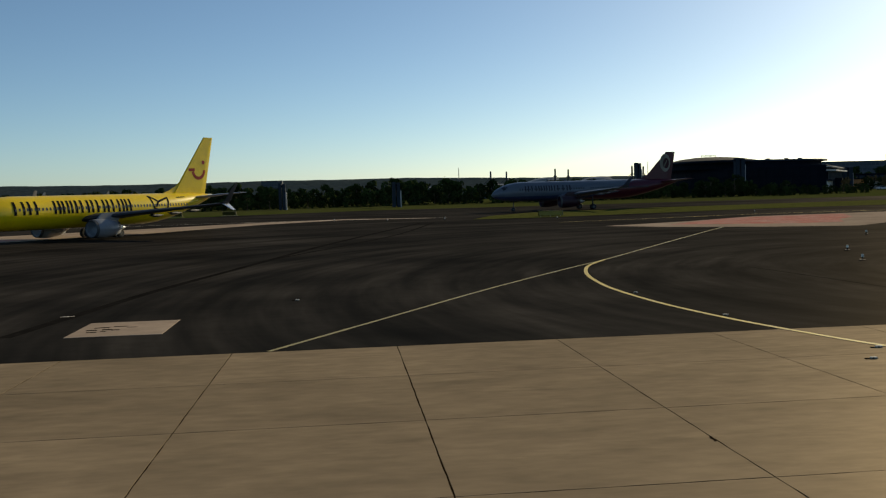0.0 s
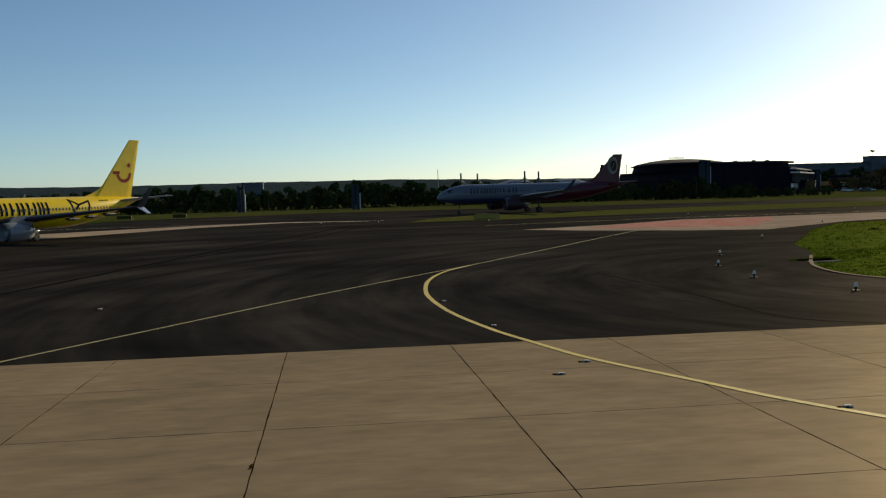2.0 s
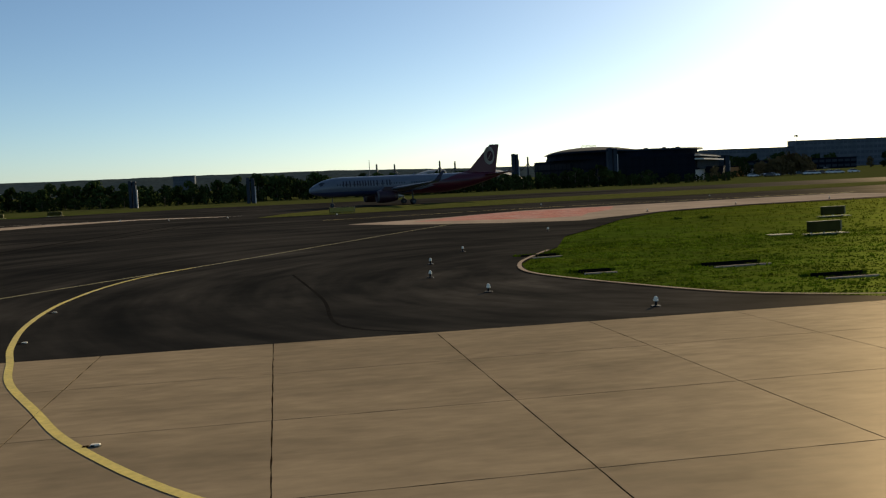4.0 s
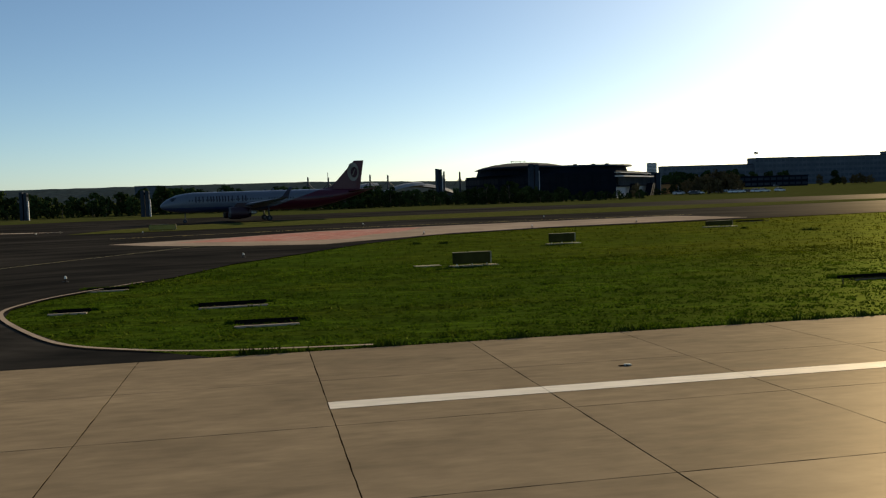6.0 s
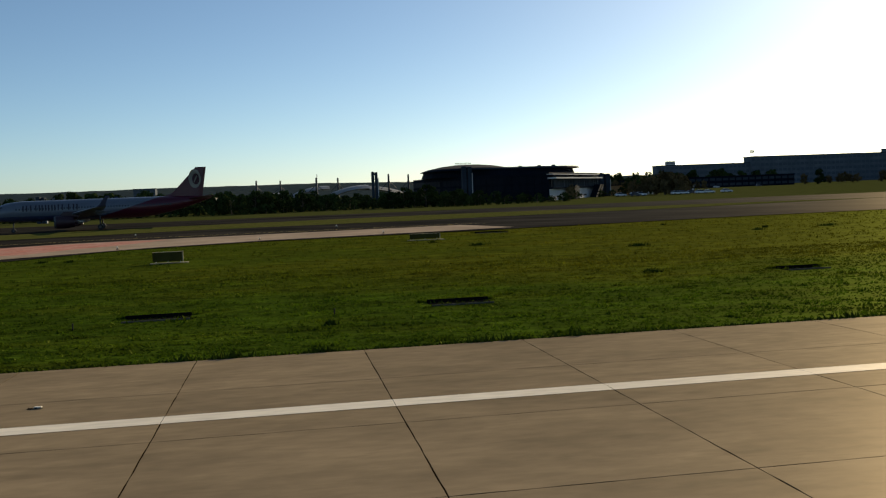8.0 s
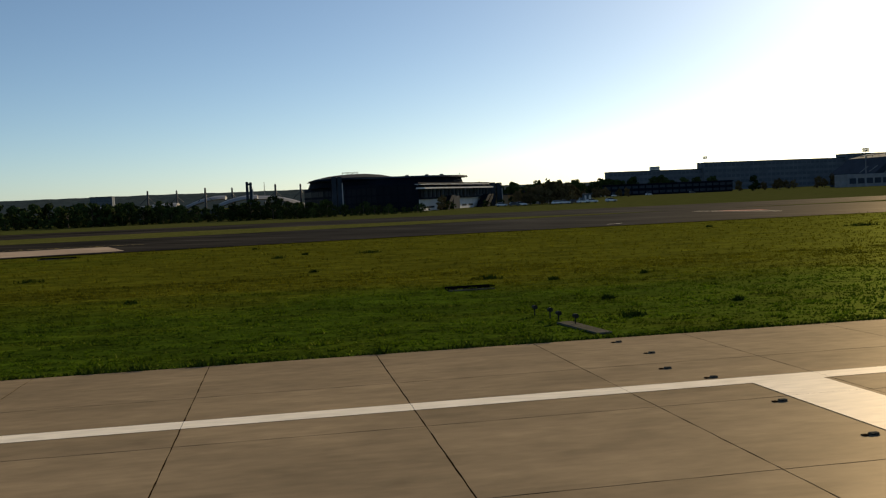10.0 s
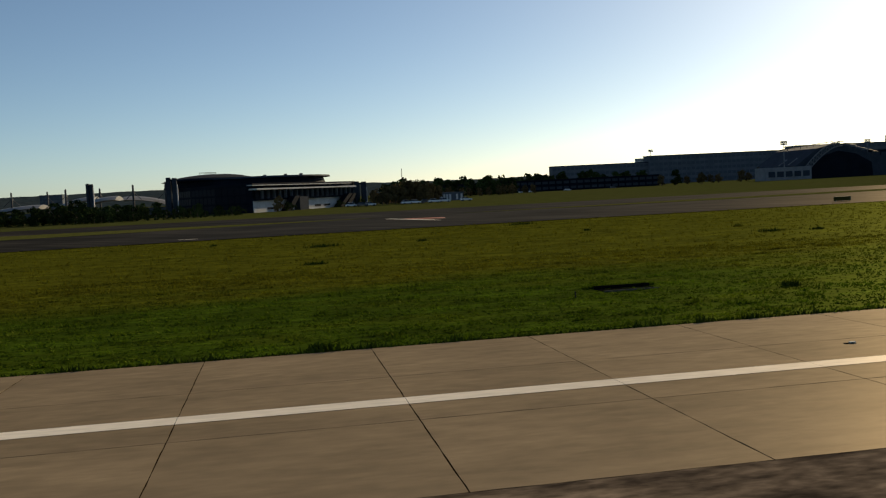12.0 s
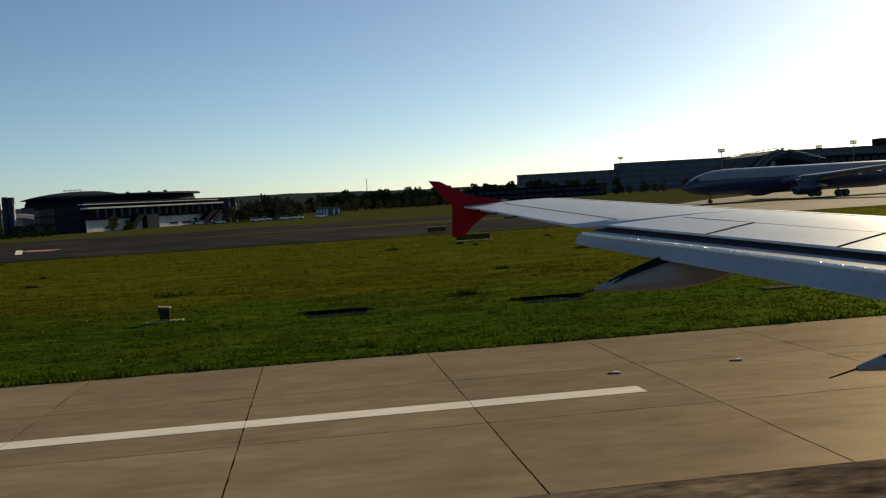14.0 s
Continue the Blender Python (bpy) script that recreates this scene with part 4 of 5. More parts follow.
for x0, x1, y, zp, side in ((59, 84, 428, 6.7, 1), (84, 104, 440, 9.2, 1), (100, 119, 404, 8.6, 1), (117, 140, 430, 8.4, -1), (36, 52, 452, 6.4, 1)):
    t = thing("tent_hall", "low hall with a pale curved membrane roof", "hall", None, "membrane halls")
    bm = bmesh.new()
    rings = []
    for k in range(13):
        u = k / 12
        z = 3.8 + (zp - 3.8) * math.sin(u * 1.75) ** 0.8 / math.sin(1.75) ** 0.8 if u else 3.8
        x = x0 + (x1 - x0) * (u if side > 0 else 1 - u)
        rings.append([(x, y - 11 * (0.35 + 0.65 * u), z - 1.6), (x, y - 6 * (0.35 + 0.65 * u), z - 0.4), (x, y, z), (x, y + 6 * (0.35 + 0.65 * u), z - 0.4), (x, y + 11, z - 1.6), (x, y, z - 2.0)])
    loft(bm, rings)
    part("roof", bm, roof_sheet, t, smooth=False)
    part("wall", boxed(x0 + 2, x1 - 1, y - 3.4, y + 8, -0.1, 3.2), facade_grey, t)
for x, y, z in ((71.3, 427, 12.2), (81.8, 445, 12.2), (97.2, 408.5, 12.2), (107.5, 426.5, 12.2), (126.5, 390.5, 12.4), (137.1, 407.8, 12.4)):
    t = thing("roof_mast", "dark steel mast with stay cables", "mast", None, "hall masts")
    part("mast", tubed((x, y, -0.1), (x, y, z), 0.5, 0.38), mast_dark, t)
    part("mast_head", tubed((x, y, z), (x, y, z + 0.3), 0.3, 0.2), mast_dark, t)
    part("collar", tubed((x, y, 9.0), (x, y, 9.5), 0.7, 0.55), mast_dark, t)
    for dx in (-3.2, 3.2):
        part("cable", tubed((x, y, 9.6), (x + dx, y, 6.6), 0.14, n=5), mast_dark, t)

windowed_block("office_block", "grey office slab far behind the trees", -98, -72, 1200, 1220, 21.5, 6, 8, facade_grey)
windowed_block("terminal_block", "long grey terminal block with window rows", 448, 546, 880, 892, 21.5, 4, 22, facade_grey)
windowed_block("terminal_block", "tall grey terminal block beside the lower one", 546, 700, 876, 892, 27.4, 5, 32, facade_grey)
windowed_block("terminal_block", "tall grey terminal block with a stepped roof", 700, 960, 872, 892, 31.0, 6, 46, facade_grey)
windowed_block("tower_block", "distant white high-rise block on the horizon", 1660, 1698, 3700, 3716, 94, 16, 6, facade_white)
t = thing("hangar", "dark hangar with an arched steel truss roof", "hangar")
bm = bmesh.new()
loft(bm, [[(519, y, -0.1), (600, y, -0.1), (600, y, 11), (577, y, 13.6), (565, y, 18.0), (549, y, 22.6), (534, y, 19.5), (519, y, 9.0)] for y in (566, 618)])
part("wall", bm, facade_slate, t)
bm = bmesh.new()
loft(bm, [[(522, y, -0.05), (574, y, -0.05), (573, y, 9), (562, y, 15.0), (549, y, 17.5), (538, y, 14.5), (528, y, 8)] for y in (565.6, 565.9)])
part("hangar_door", bm, facade_dark, t, "dark open hangar front")
arch = [(520 + 1.9 * k, 4 + 19.2 * math.sin(min(1.0, k / 15) * 1.57)) for k in range(16)]
bm = bmesh.new()
for (xa, za), (xb, zb) in zip(arch, arch[1:]):
    tube(bm, (xa, 563.5, za), (xb, 563.5, zb), 0.3, n=5)
    tube(bm, (xa + 2.2, 563.5, za - 2.6), (xb + 2.2, 563.5, zb - 2.6), 0.3, n=5)
    tube(bm, (xa, 563.5, za), (xa + 2.2, 563.5, za - 2.6), 0.2, n=5)
    tube(bm, (xb, 563.5, zb), (xa + 2.2, 563.5, za - 2.6), 0.2, n=5)
part("truss", bm, concrete_wall, t, "pale steel lattice arch")
for k in range(7):
    xa, za = 549 + 4.2 * k, 23.6 - 1.25 * k
    part("truss_post", tubed((xa, 566, za - 2.4), (xa, 566, za), 0.28, n=5), mast_dark, t)
    part("truss_chord", tubed((xa, 566, za), (xa + 4.2, 566, za - 0.4), 0.25, n=5), mast_dark, t)
for k in range(8):
    xa, za = 545 - 4.6 * k, 23.6 - 0.5 * k
    part("truss_post", tubed((xa, 566, za - 1.4), (xa, 566, za), 0.22, n=5), mast_dark, t)
    part("truss_chord", tubed((xa, 566, za), (xa - 4.6, 566, za - 0.5), 0.2, n=5), mast_dark, t)
part("annex", boxed(489, 521, 552, 565.5, -0.1, 8.2, bevel=0.1), concrete_wall, t, "pale lower annex")
for k in range(5):
    part("window", boxed(491 + k * 6, 495.5 + k * 6, 551.8, 552.1, 2, 5.5), facade_slate, t)
for a, b in (((497, 9.0), (503, 12.8)), ((503.5, 9.4), (510, 13.4))):
    part("boom", tubed((a[0], 550, a[1]), (b[0], 550, b[1]), 0.22, n=6), concrete_wall, t, "slanting pale boom")
windowed_block("service_building", "low dark service building by the apron", 300, 455, 640, 660, 7.5, 2, 30, facade_dark)
windowed_block("service_building", "low dark service building by the apron", 606, 800, 640, 660, 18, 3, 30, facade_dark)
windowed_block("tower_block", "dark tower block behind the service building", 884, 912, 975, 990, 42, 9, 6, facade_dark)
t = thing("pavilion", "low grey pavilion with tall white panels", "building")
part("wall", boxed(249.5, 259.5, 385, 393, -0.1, 3.0, bevel=0.05), facade_grey, t)
part("roof", boxed(249.1, 259.9, 384.6, 393.4, 3.0, 3.4), facade_grey, t)
for u in (0.3, 1.5, 2.7, 4.0, 6.9, 8.8):
    part("panel", boxed(249.5 + u, 250.3 + u, 384.86, 385.0, 0.3, 2.6), facade_white, t, "tall white panel")
t = thing("orange_building", "small orange clad building behind shrubs", "building")
part("wall", boxed(226, 236, 398, 408, -0.1, 4.2, bevel=0.05), orange_wall, t)
part("roof", boxed(225.6, 236.4, 397.6, 408.4, 4.2, 4.6), facade_dark, t)
t = thing("pale_building", "small pale grey flat building", "building")
part("wall", boxed(234, 241, 386, 394, -0.1, 3.2, bevel=0.05), facade_white, t)
part("roof", boxed(233.6, 241.4, 385.6, 394.4, 3.2, 3.5), facade_dark, t)
for x, y, z in ((115.3, 900, 25.5), (303, 900, 27)):
    t = thing("radio_mast", "thin radio mast on the horizon", "mast")
    part("mast", tubed((x, y, -0.1), (x, y, z), 0.45, 0.25, n=6), concrete_wall, t)
for x, y, z in ((498, 545, 23.4), (593, 599, 24.2), (593, 558, 24.7), (549, 880, 33)):
    t = thing("floodlight_mast", "tall floodlight mast with a lamp rack", "lamp", None, "floodlights")
    part("pole", tubed((x, y, -0.1), (x, y, z), 0.35, 0.2, n=8), concrete_wall, t)
    rack = part("lamp_rack", boxed(x - 2.3, x + 2.3, y - 0.2, y + 0.2, z - 0.2, z + 0.1, bevel=0.05), mast_dark, t)
    for k in range(4):
        for dz in (0.15, -1.3):
            part("lamp_head", boxed(x - 2.25 + 1.2 * k, x - 1.35 + 1.2 * k, y - 0.5, y + 0.1, z + dz, z + dz + 0.9, bevel=0.05), facade_grey, rack)


def car(x, y, turn, mat, label):
    c = thing("parked_car", label, "car", pose(x, y, 0.0, 0, 0, turn), "parked cars")
    bm = bmesh.new()
    loft(bm, [[(px, yy, pz) for px, pz in ((-2.1, 0.35), (2.1, 0.35), (2.15, 0.75), (1.2, 0.95), (-2.0, 1.0), (-2.15, 0.7))] for yy in (-0.85, 0.85)])
    b = part("body", bm, mat, c)
    bm = bmesh.new()
    loft(bm, [[(1.1, -0.8, 0.95), (-1.9, -0.8, 1.0), (-1.9, 0.8, 1.0), (1.1, 0.8, 0.95)], [(0.3, -0.62, 1.48), (-1.3, -0.62, 1.5), (-1.3, 0.62, 1.5), (0.3, 0.62, 1.48)]])
    part("cabin", bm, cabin_glass, c)
    part("roof", boxed(-1.35, 0.35, -0.64, 0.64, 1.49, 1.54, bevel=0.02), mat, c)
    for px in (-1.3, 1.3):
        for s in (-0.82, 0.82):
            wheel(c, px, s, 0.32, 0.32, 0.2)
    return c


for i, (x, y) in enumerate(((212.5, 334), (215.5, 336), (228.5, 333), (231.5, 334), (236, 336), (238.5, 334), (242.5, 335), (251, 338), (330, 590), (338, 592), (346, 590), (372, 596), (405, 600), (209, 340))):
    car(x, y, 8 * (i % 3) - 6, glossy_car if i % 4 else dark_car, "small white parked car by the far road" if i % 4 else "small dark parked car by the far road")


# ---- hills ----
def ridge(y, x0, x1, h0, h1, seed, mat, label):
    """A long wooded rise, h0 high at x0 and h1 at x1."""
    bm = bmesh.new()
    n = 220
    rows = []
    for k in range(n + 1):
        x = x0 + (x1 - x0) * k / n
        h = h0 + (h1 - h0) * k / n + 6 * noise.noise(Vector((x / 500, seed, 0))) + 1.8 * noise.noise(Vector((x / 40, seed, 3)))
        rows.append([(x, y - 500, -0.5), (x, y - 160, h * 0.6), (x, y, h), (x, y + 400, -0.5)])
    vs = [[bm.verts.new(p) for p in r] for r in rows]
    for a, b in zip(vs, vs[1:]):
        for i in range(3):
            bm.faces.new((a[i], b[i], b[i + 1], a[i + 1]))
    bmesh.ops.recalc_face_normals(bm, faces=bm.faces)
    return tagged(part("backdrop", bm, mat, smooth=True), label, "hills", "", "structure")


ridge(2700, -3000, 3800, 62, 12, 1.3, hill_mat, "low haze-toned wooded hills on the horizon")


# ---- trees ----
def tree(name, label, height, spread, leaf, seed, clumps=26, cards=16, group="", trunk=0.28):
    rng = random.Random(seed)
    t = thing(name, label, "tree", None, group)
    bm = bmesh.new()
    tube(bm, (0, 0, -0.1), (0, 0, height * 0.75), 0.03 * height, 0.01 * height, 7)
    for k in range(5):
        a = k * 2.4 + rng.random()
        z = height * (0.25 + 0.09 * k)
        tube(bm, (0, 0, z), (spread * 0.6 * math.cos(a), spread * 0.6 * math.sin(a), z + height * 0.22), 0.012 * height, 0.004 * height, 5)
    part("trunk", bm, bark, t)
    bm = bmesh.new()
    for k in range(clumps):
        a, u = rng.uniform(0, 2 * math.pi), rng.random()
        z = height * (trunk + (0.92 - trunk) * u)
        w = spread * (1 - abs(2 * u - 0.75) ** 2 * 0.42) * rng.uniform(0.25, 0.95)
        c = Vector((w * math.cos(a), w * math.sin(a), z))
        r = height * rng.uniform(0.09, 0.17)
        for j in range(cards):
            d = Vector((rng.gauss(0, 1), rng.gauss(0, 1), rng.gauss(0, 0.8))).normalized()
            p = c + d * r * rng.uniform(0.5, 1.1)
            q = Vector((rng.gauss(0, 1), rng.gauss(0, 1), rng.gauss(0, 1))).normalized()
            e = q.cross(d).normalized()
            g = (d + e * rng.uniform(-0.6, 0.6)).cross(e).normalized()
            s = height * rng.uniform(0.035, 0.065)
            vs = [bm.verts.new(p + e * s * i + g * s * jj) for i, jj in ((-1, -0.6), (0.2, -1), (1, 0.3), (-0.3, 1))]
            bm.faces.new(vs)
    part("crown", bm, leaf, t)
    return t


rng = random.Random(5)
kinds = [tree("tree", "dense dark green broadleaf tree in a belt", 8, 3.6, leaf_green, i, 40, 18, "tree belt", 0.12) for i in range(4)]
bushes = [tree("shrub", "rounded dark green shrub at the field edge", 4, 2.6, leaf_green, 20 + i, 34, 16, "shrubs", 0.02) for i in range(2)]
autumn = [tree("tree", "small autumn-coloured tree in a row", 7, 2.6, leaf_autumn, 40 + i, 30, 16, "autumn trees", 0.15) for i in range(2)]
used = set()


def plant(kind, x, y, scale, turn):
    m = pose(x, y, -0.05, 0, 0, turn)
    if kind.name in used:
        o = copy_thing(kind, m)
    else:
        used.add(kind.name)
        o = kind
        o.matrix_basis = m
    o.scale = (scale, scale, scale * rng.uniform(0.9, 1.1))
    return o


x = -170.0
while x < 142:
    hgt = 1.0 + 0.3 * noise.noise(Vector((x / 25, 0.3, 0)))
    hgt *= 0.78 if x < 18 or 42 < x < 60 else 1.0 if x < 42 else max(0.45, 0.85 - (x - 60) * 0.005)
    plant(rng.choice(kinds), x, 300 + rng.uniform(-8, 10), hgt * rng.uniform(0.8, 1.15), rng.uniform(0, 360))
    plant(rng.choice(kinds), x + 2, 318 + rng.uniform(-8, 8), hgt * rng.uniform(0.9, 1.2), rng.uniform(0, 360))
    plant(rng.choice(bushes), x + 1, 289 + rng.uniform(-4, 4), rng.uniform(0.6, 1.1), rng.uniform(0, 360))
    x += rng.uniform(3.2, 4.6)
x = 62.0
while x < 143:
    plant(rng.choice(bushes), x, 284 + rng.uniform(-3, 3), rng.choice((0.6, 0.8, 1.1, 1.5)) * rng.uniform(0.85, 1.15), rng.uniform(0, 360))
    x += rng.uniform(2.4, 3.8)
for x, y, s in ((150, 330, 1.0), (156, 322, 1.1), (164, 314, 0.8), (187, 326, 0.9), (206, 352, 0.8), (222, 372, 1.0), (229, 384, 1.3), (233, 380, 1.3), (238, 378, 1.1), (215, 366, 0.7)):
    plant(bushes[0], x, y, s, rng.uniform(0, 360))
x = 128.0
while x < 173:
    plant(rng.choice(bushes), x, 272 + 0.3 * (x - 128) + rng.uniform(-3, 3), rng.uniform(0.45, 0.85), rng.uniform(0, 360))
    x += rng.uniform(1.8, 3.0)
plant(autumn[0], 183, 320, 0.75, 30)
plant(autumn[1], 237, 383, 0.9, 80)
for x, y, s in ((219, 353, 0.9), (221.5, 350, 0.7), (223.5, 352, 1.1), (226.5, 350, 1.15), (229, 354, 1.3), (231.5, 351, 1.32), (234.5, 353, 1.25), (237.5, 352, 1.15), (240, 354, 1.2), (230, 348, 0.85), (236, 348, 0.85), (239, 349, 0.8), (243, 356, 0.9)):
    plant(autumn[int(x) % 2], x, y, s, rng.uniform(0, 360))
x = 246.0
while x < 330:
    plant(rng.choice(autumn), x, 520 + rng.uniform(-6, 6), rng.uniform(0.75, 1.05), rng.uniform(0, 360))
    plant(rng.choice(kinds), x + 2, 570 + rng.uniform(-6, 6), rng.uniform(1.0, 1.4), rng.uniform(0, 360))
    x += rng.uniform(4.5, 6.5)
x = 262.0
while x < 465:
    plant(rng.choice(kinds), x, 690 + rng.uniform(-20, 20), rng.uniform(1.15, 1.75), rng.uniform(0, 360))
    x += rng.uniform(4.5, 7.5)
x = 440.0
while x < 660:
    plant(rng.choice(autumn + kinds[:1]), x, 600 + rng.uniform(-10, 10), rng.uniform(0.9, 1.3), rng.uniform(0, 360))
    x += rng.uniform(6, 10)


# ---- small things on the airfield ----
def sign_box(x, y, w, h, turn, label, panel):
    s = thing("taxiway_sign", label, "sign", pose(x, y, land(y) - 0.04, 0, 0, turn), "taxiway signs")
    part("housing", boxed(-w / 2, w / 2, -0.15, 0.15, 0.14, h, bevel=0.02), sign_back, s)
    part("face_panel", boxed(-w / 2 + 0.05, w / 2 - 0.09, -0.17, -0.152, 0.2, h - 0.06), panel, s)
    part("top_edge", boxed(-w / 2, w / 2, -0.17, 0.17, h, h + 0.03), sign_edge, s, "thin cream top edge")
    part("side_edge", boxed(w / 2 - 0.07, w / 2 + 0.02, -0.175, 0.17, 0.14, h), sign_edge, s, "cream side edge")
    part("base_slab", boxed(-w / 2 - 0.2, w / 2 + 0.4, -0.5, 0.4, -0.05, 0.035, bevel=0.01), sign_edge, s, "pale concrete base slab")
    for i in (-0.8, 0, 0.8):
        part("foot", boxed(i * w / 2 - 0.04, i * w / 2 + 0.04, -0.05, 0.05, 0.05, 0.16), steel, s)
    return s


sign_box(61.9, 58.2, 2.5, 0.85, 4, "wide low taxiway sign with an olive back on grass", sign_face)
sign_box(73.7, 75.6, 2.3, 0.85, 4, "wide low taxiway sign with an olive back on grass", sign_face)
sign_box(96.4, 91.6, 3.0, 0.6, 0, "wide low taxiway sign with a dark back on grass", sign_face)
sign_box(35, 141, 3.8, 0.9, 0, "yellow and olive taxiway sign on the grass island", yellow_sign)
sign_box(-22, 215, 3.0, 0.9, 0, "dark taxiway sign seen from behind in grass", sign_face)
sign_box(-34, 215, 3.2, 0.9, 0, "dark taxiway sign seen from behind in grass", sign_face)
sign_box(263.6, 97.2, 3.6, 0.7, 0, "wide low taxiway sign with a dark back on grass", sign_face)
for x, y, w, d in ((59.2, 59.2, 1.7, 0.8), (266.9, 38.6, 1.6, 0.7)):
    bm = boxed(x - w / 2, x + w / 2, y - d / 2, y + d / 2, -0.05, 0.05, bevel=0.01)
    for v in bm.verts:
        v.co.z += land(y) - 0.04
    tagged(part("slab", bm, sign_edge if x < 100 else kerb_grey), "pale concrete slab lying flush in the grass", "slab")
sign_box(263.5, 124.5, 2.6, 0.7, 0, "wide low taxiway sign with a dark back on grass", sign_face)


def edge_light(x, y):
    s = thing("edge_light", "short taxiway edge light on a stub post", "light", pose(x, y, land(y)), "edge lights")
    bm = bmesh.new()
    tube(bm, (0, 0, 0), (0, 0, 0.04), 0.19, 0.17, 12)
    part("base_plate", bm, black_plastic, s)
    part("stem", tubed((0, 0, 0.03), (0, 0, 0.2), 0.05, 0.04, n=8), black_plastic, s)
    bm = bmesh.new()
    for z0, z1, r0, r1 in ((0.19, 0.24, 0.09, 0.09), (0.24, 0.33, 0.08, 0.065), (0.33, 0.36, 0.065, 0.03)):
        tube(bm, (0, 0, z0), (0, 0, z1), r0, r1, 10)
    part("lamp_head", bm, lamp_white, s, "dull white lamp head")
    return s


for x, y in ((38.2, 30.8), (33.8, 37.8), (32.5, 44.8), (33.7, 52.0), (37.1, 59.7), (47.4, 75.0), (18.4, 138.2), (33.5, 130.0), (66, 99), (80, 105.5), (94, 108), (63, 131), (90, 133), (10, 140), (2, 148)):
    edge_light(x, y)


def inset_light(x, y, casing):
    s = thing("inset_light", "flush runway light in a pale metal ring", "light", pose(x, y, land(y)), "flush lights")
    part("ring", tubed((0, 0, 0.0), (0, 0, 0.014), 0.12, 0.1, 14), kerb_grey, s)
    part("lens_block", boxed(-0.08, 0.1, -0.055, 0.055, 0.012, 0.05, bevel=0.015), casing, s)
    part("lens", boxed(-0.065, 0.0, -0.062, -0.055, 0.018, 0.042), black_plastic, s)
    part("skirt", boxed(-0.22, -0.12, -0.05, 0.05, 0.0, 0.02), joint_dark, s)
    return s


for x, y in ((17.1, 22.9), (18.2, 24.5), (21.8, 17.8), (17.0, 32.2), (16.2, 40.1), (76.9, 22.9), (257.5, 23.0), (254.1, 22.7), (197.5, 22.9), (137.0, 22.8), (137.5, 21.2), (137.6, 18.2), (137.6, 15.1), (137.5, 27.7), (137.6, 25.3), (57.9, 22.8), (47.0, 12.5), (1.3, 42.3)):
    inset_light(x, y, kerb_grey if 136 < x < 138 else lamp_white)



def drain_pit(x, y, w, d, turn=0, bare=False):
    s = thing("cable_pit", "sunken dark cable pit with a grey concrete rim in grass", "pit", pose(x, y, land(y) - 0.05, 0, 0, turn), "cable pits")
    near = 0.2 if bare else 0.08
    part("rim", boxed(-w / 2, w / 2, -d / 2, -d / 2 + near, -0.1, 0.06, bevel=0.015), pale if bare else kerb_grey, s)
    # cover and back wall are black to paint in the pit's shade
    part("cover", boxed(-w / 2, w / 2, -d / 2 + near + 0.01, d / 2, -0.1, 0.0), pit_dark, s, "black panel standing in for the shaded pit opening")
    part("back_wall", boxed(-w / 2, w / 2, d / 2 + 0.005, d / 2 + 0.12, -0.1, 0.13, bevel=0.01), pit_dark, s, "back wall painted black for shade")
    bm = bmesh.new()
    r = random.Random(int(x * 10))
    for k in range(420):
        px, py = r.uniform(-w / 2 - 0.35, w / 2 + 0.35), d / 2 + 0.2 + abs(r.gauss(0, 0.22))
        hh = r.uniform(0.06, 0.2)
        bm.faces.new([bm.verts.new(p) for p in ((px - 0.05, py, 0), (px + 0.05, py + r.uniform(-0.05, 0.05), 0), (px + r.uniform(-0.1, 0.1), py + r.uniform(-0.1, 0.1), hh))])
    tagged(part("rank_grass", bm, blade_mat, s, "longer grass along the rim"), kind="stuff")
    return s


for x, y, w, d, a in ((47.4, 42.6, 3.0, 1.3, 3), (48.8, 35.8, 2.4, 1.2, 0), (40.5, 53, 2.2, 1.0, 5), (40.4, 43, 1.6, 1.0, 0), (77.4, 40.0, 2.7, 1.3, 2), (90.1, 39.6, 2.7, 1.3, 0),
                      (136.8, 47.4, 2.4, 1.2, 0), (197.6, 39.7, 2.6, 1.3, 0), (227.6, 39.9, 2.6, 1.3, 0), (247.6, 41.2, 2.7, 1.3, 0), (257.2, 40.6, 2.8, 1.3, 0), (167.5, 40.8, 2.6, 1.0, 0), (105, 100, 3.5, 1.2, 0), (110, 46, 2.4, 1.2, 0)):
    drain_pit(x, y, w, d, a, x < 60)


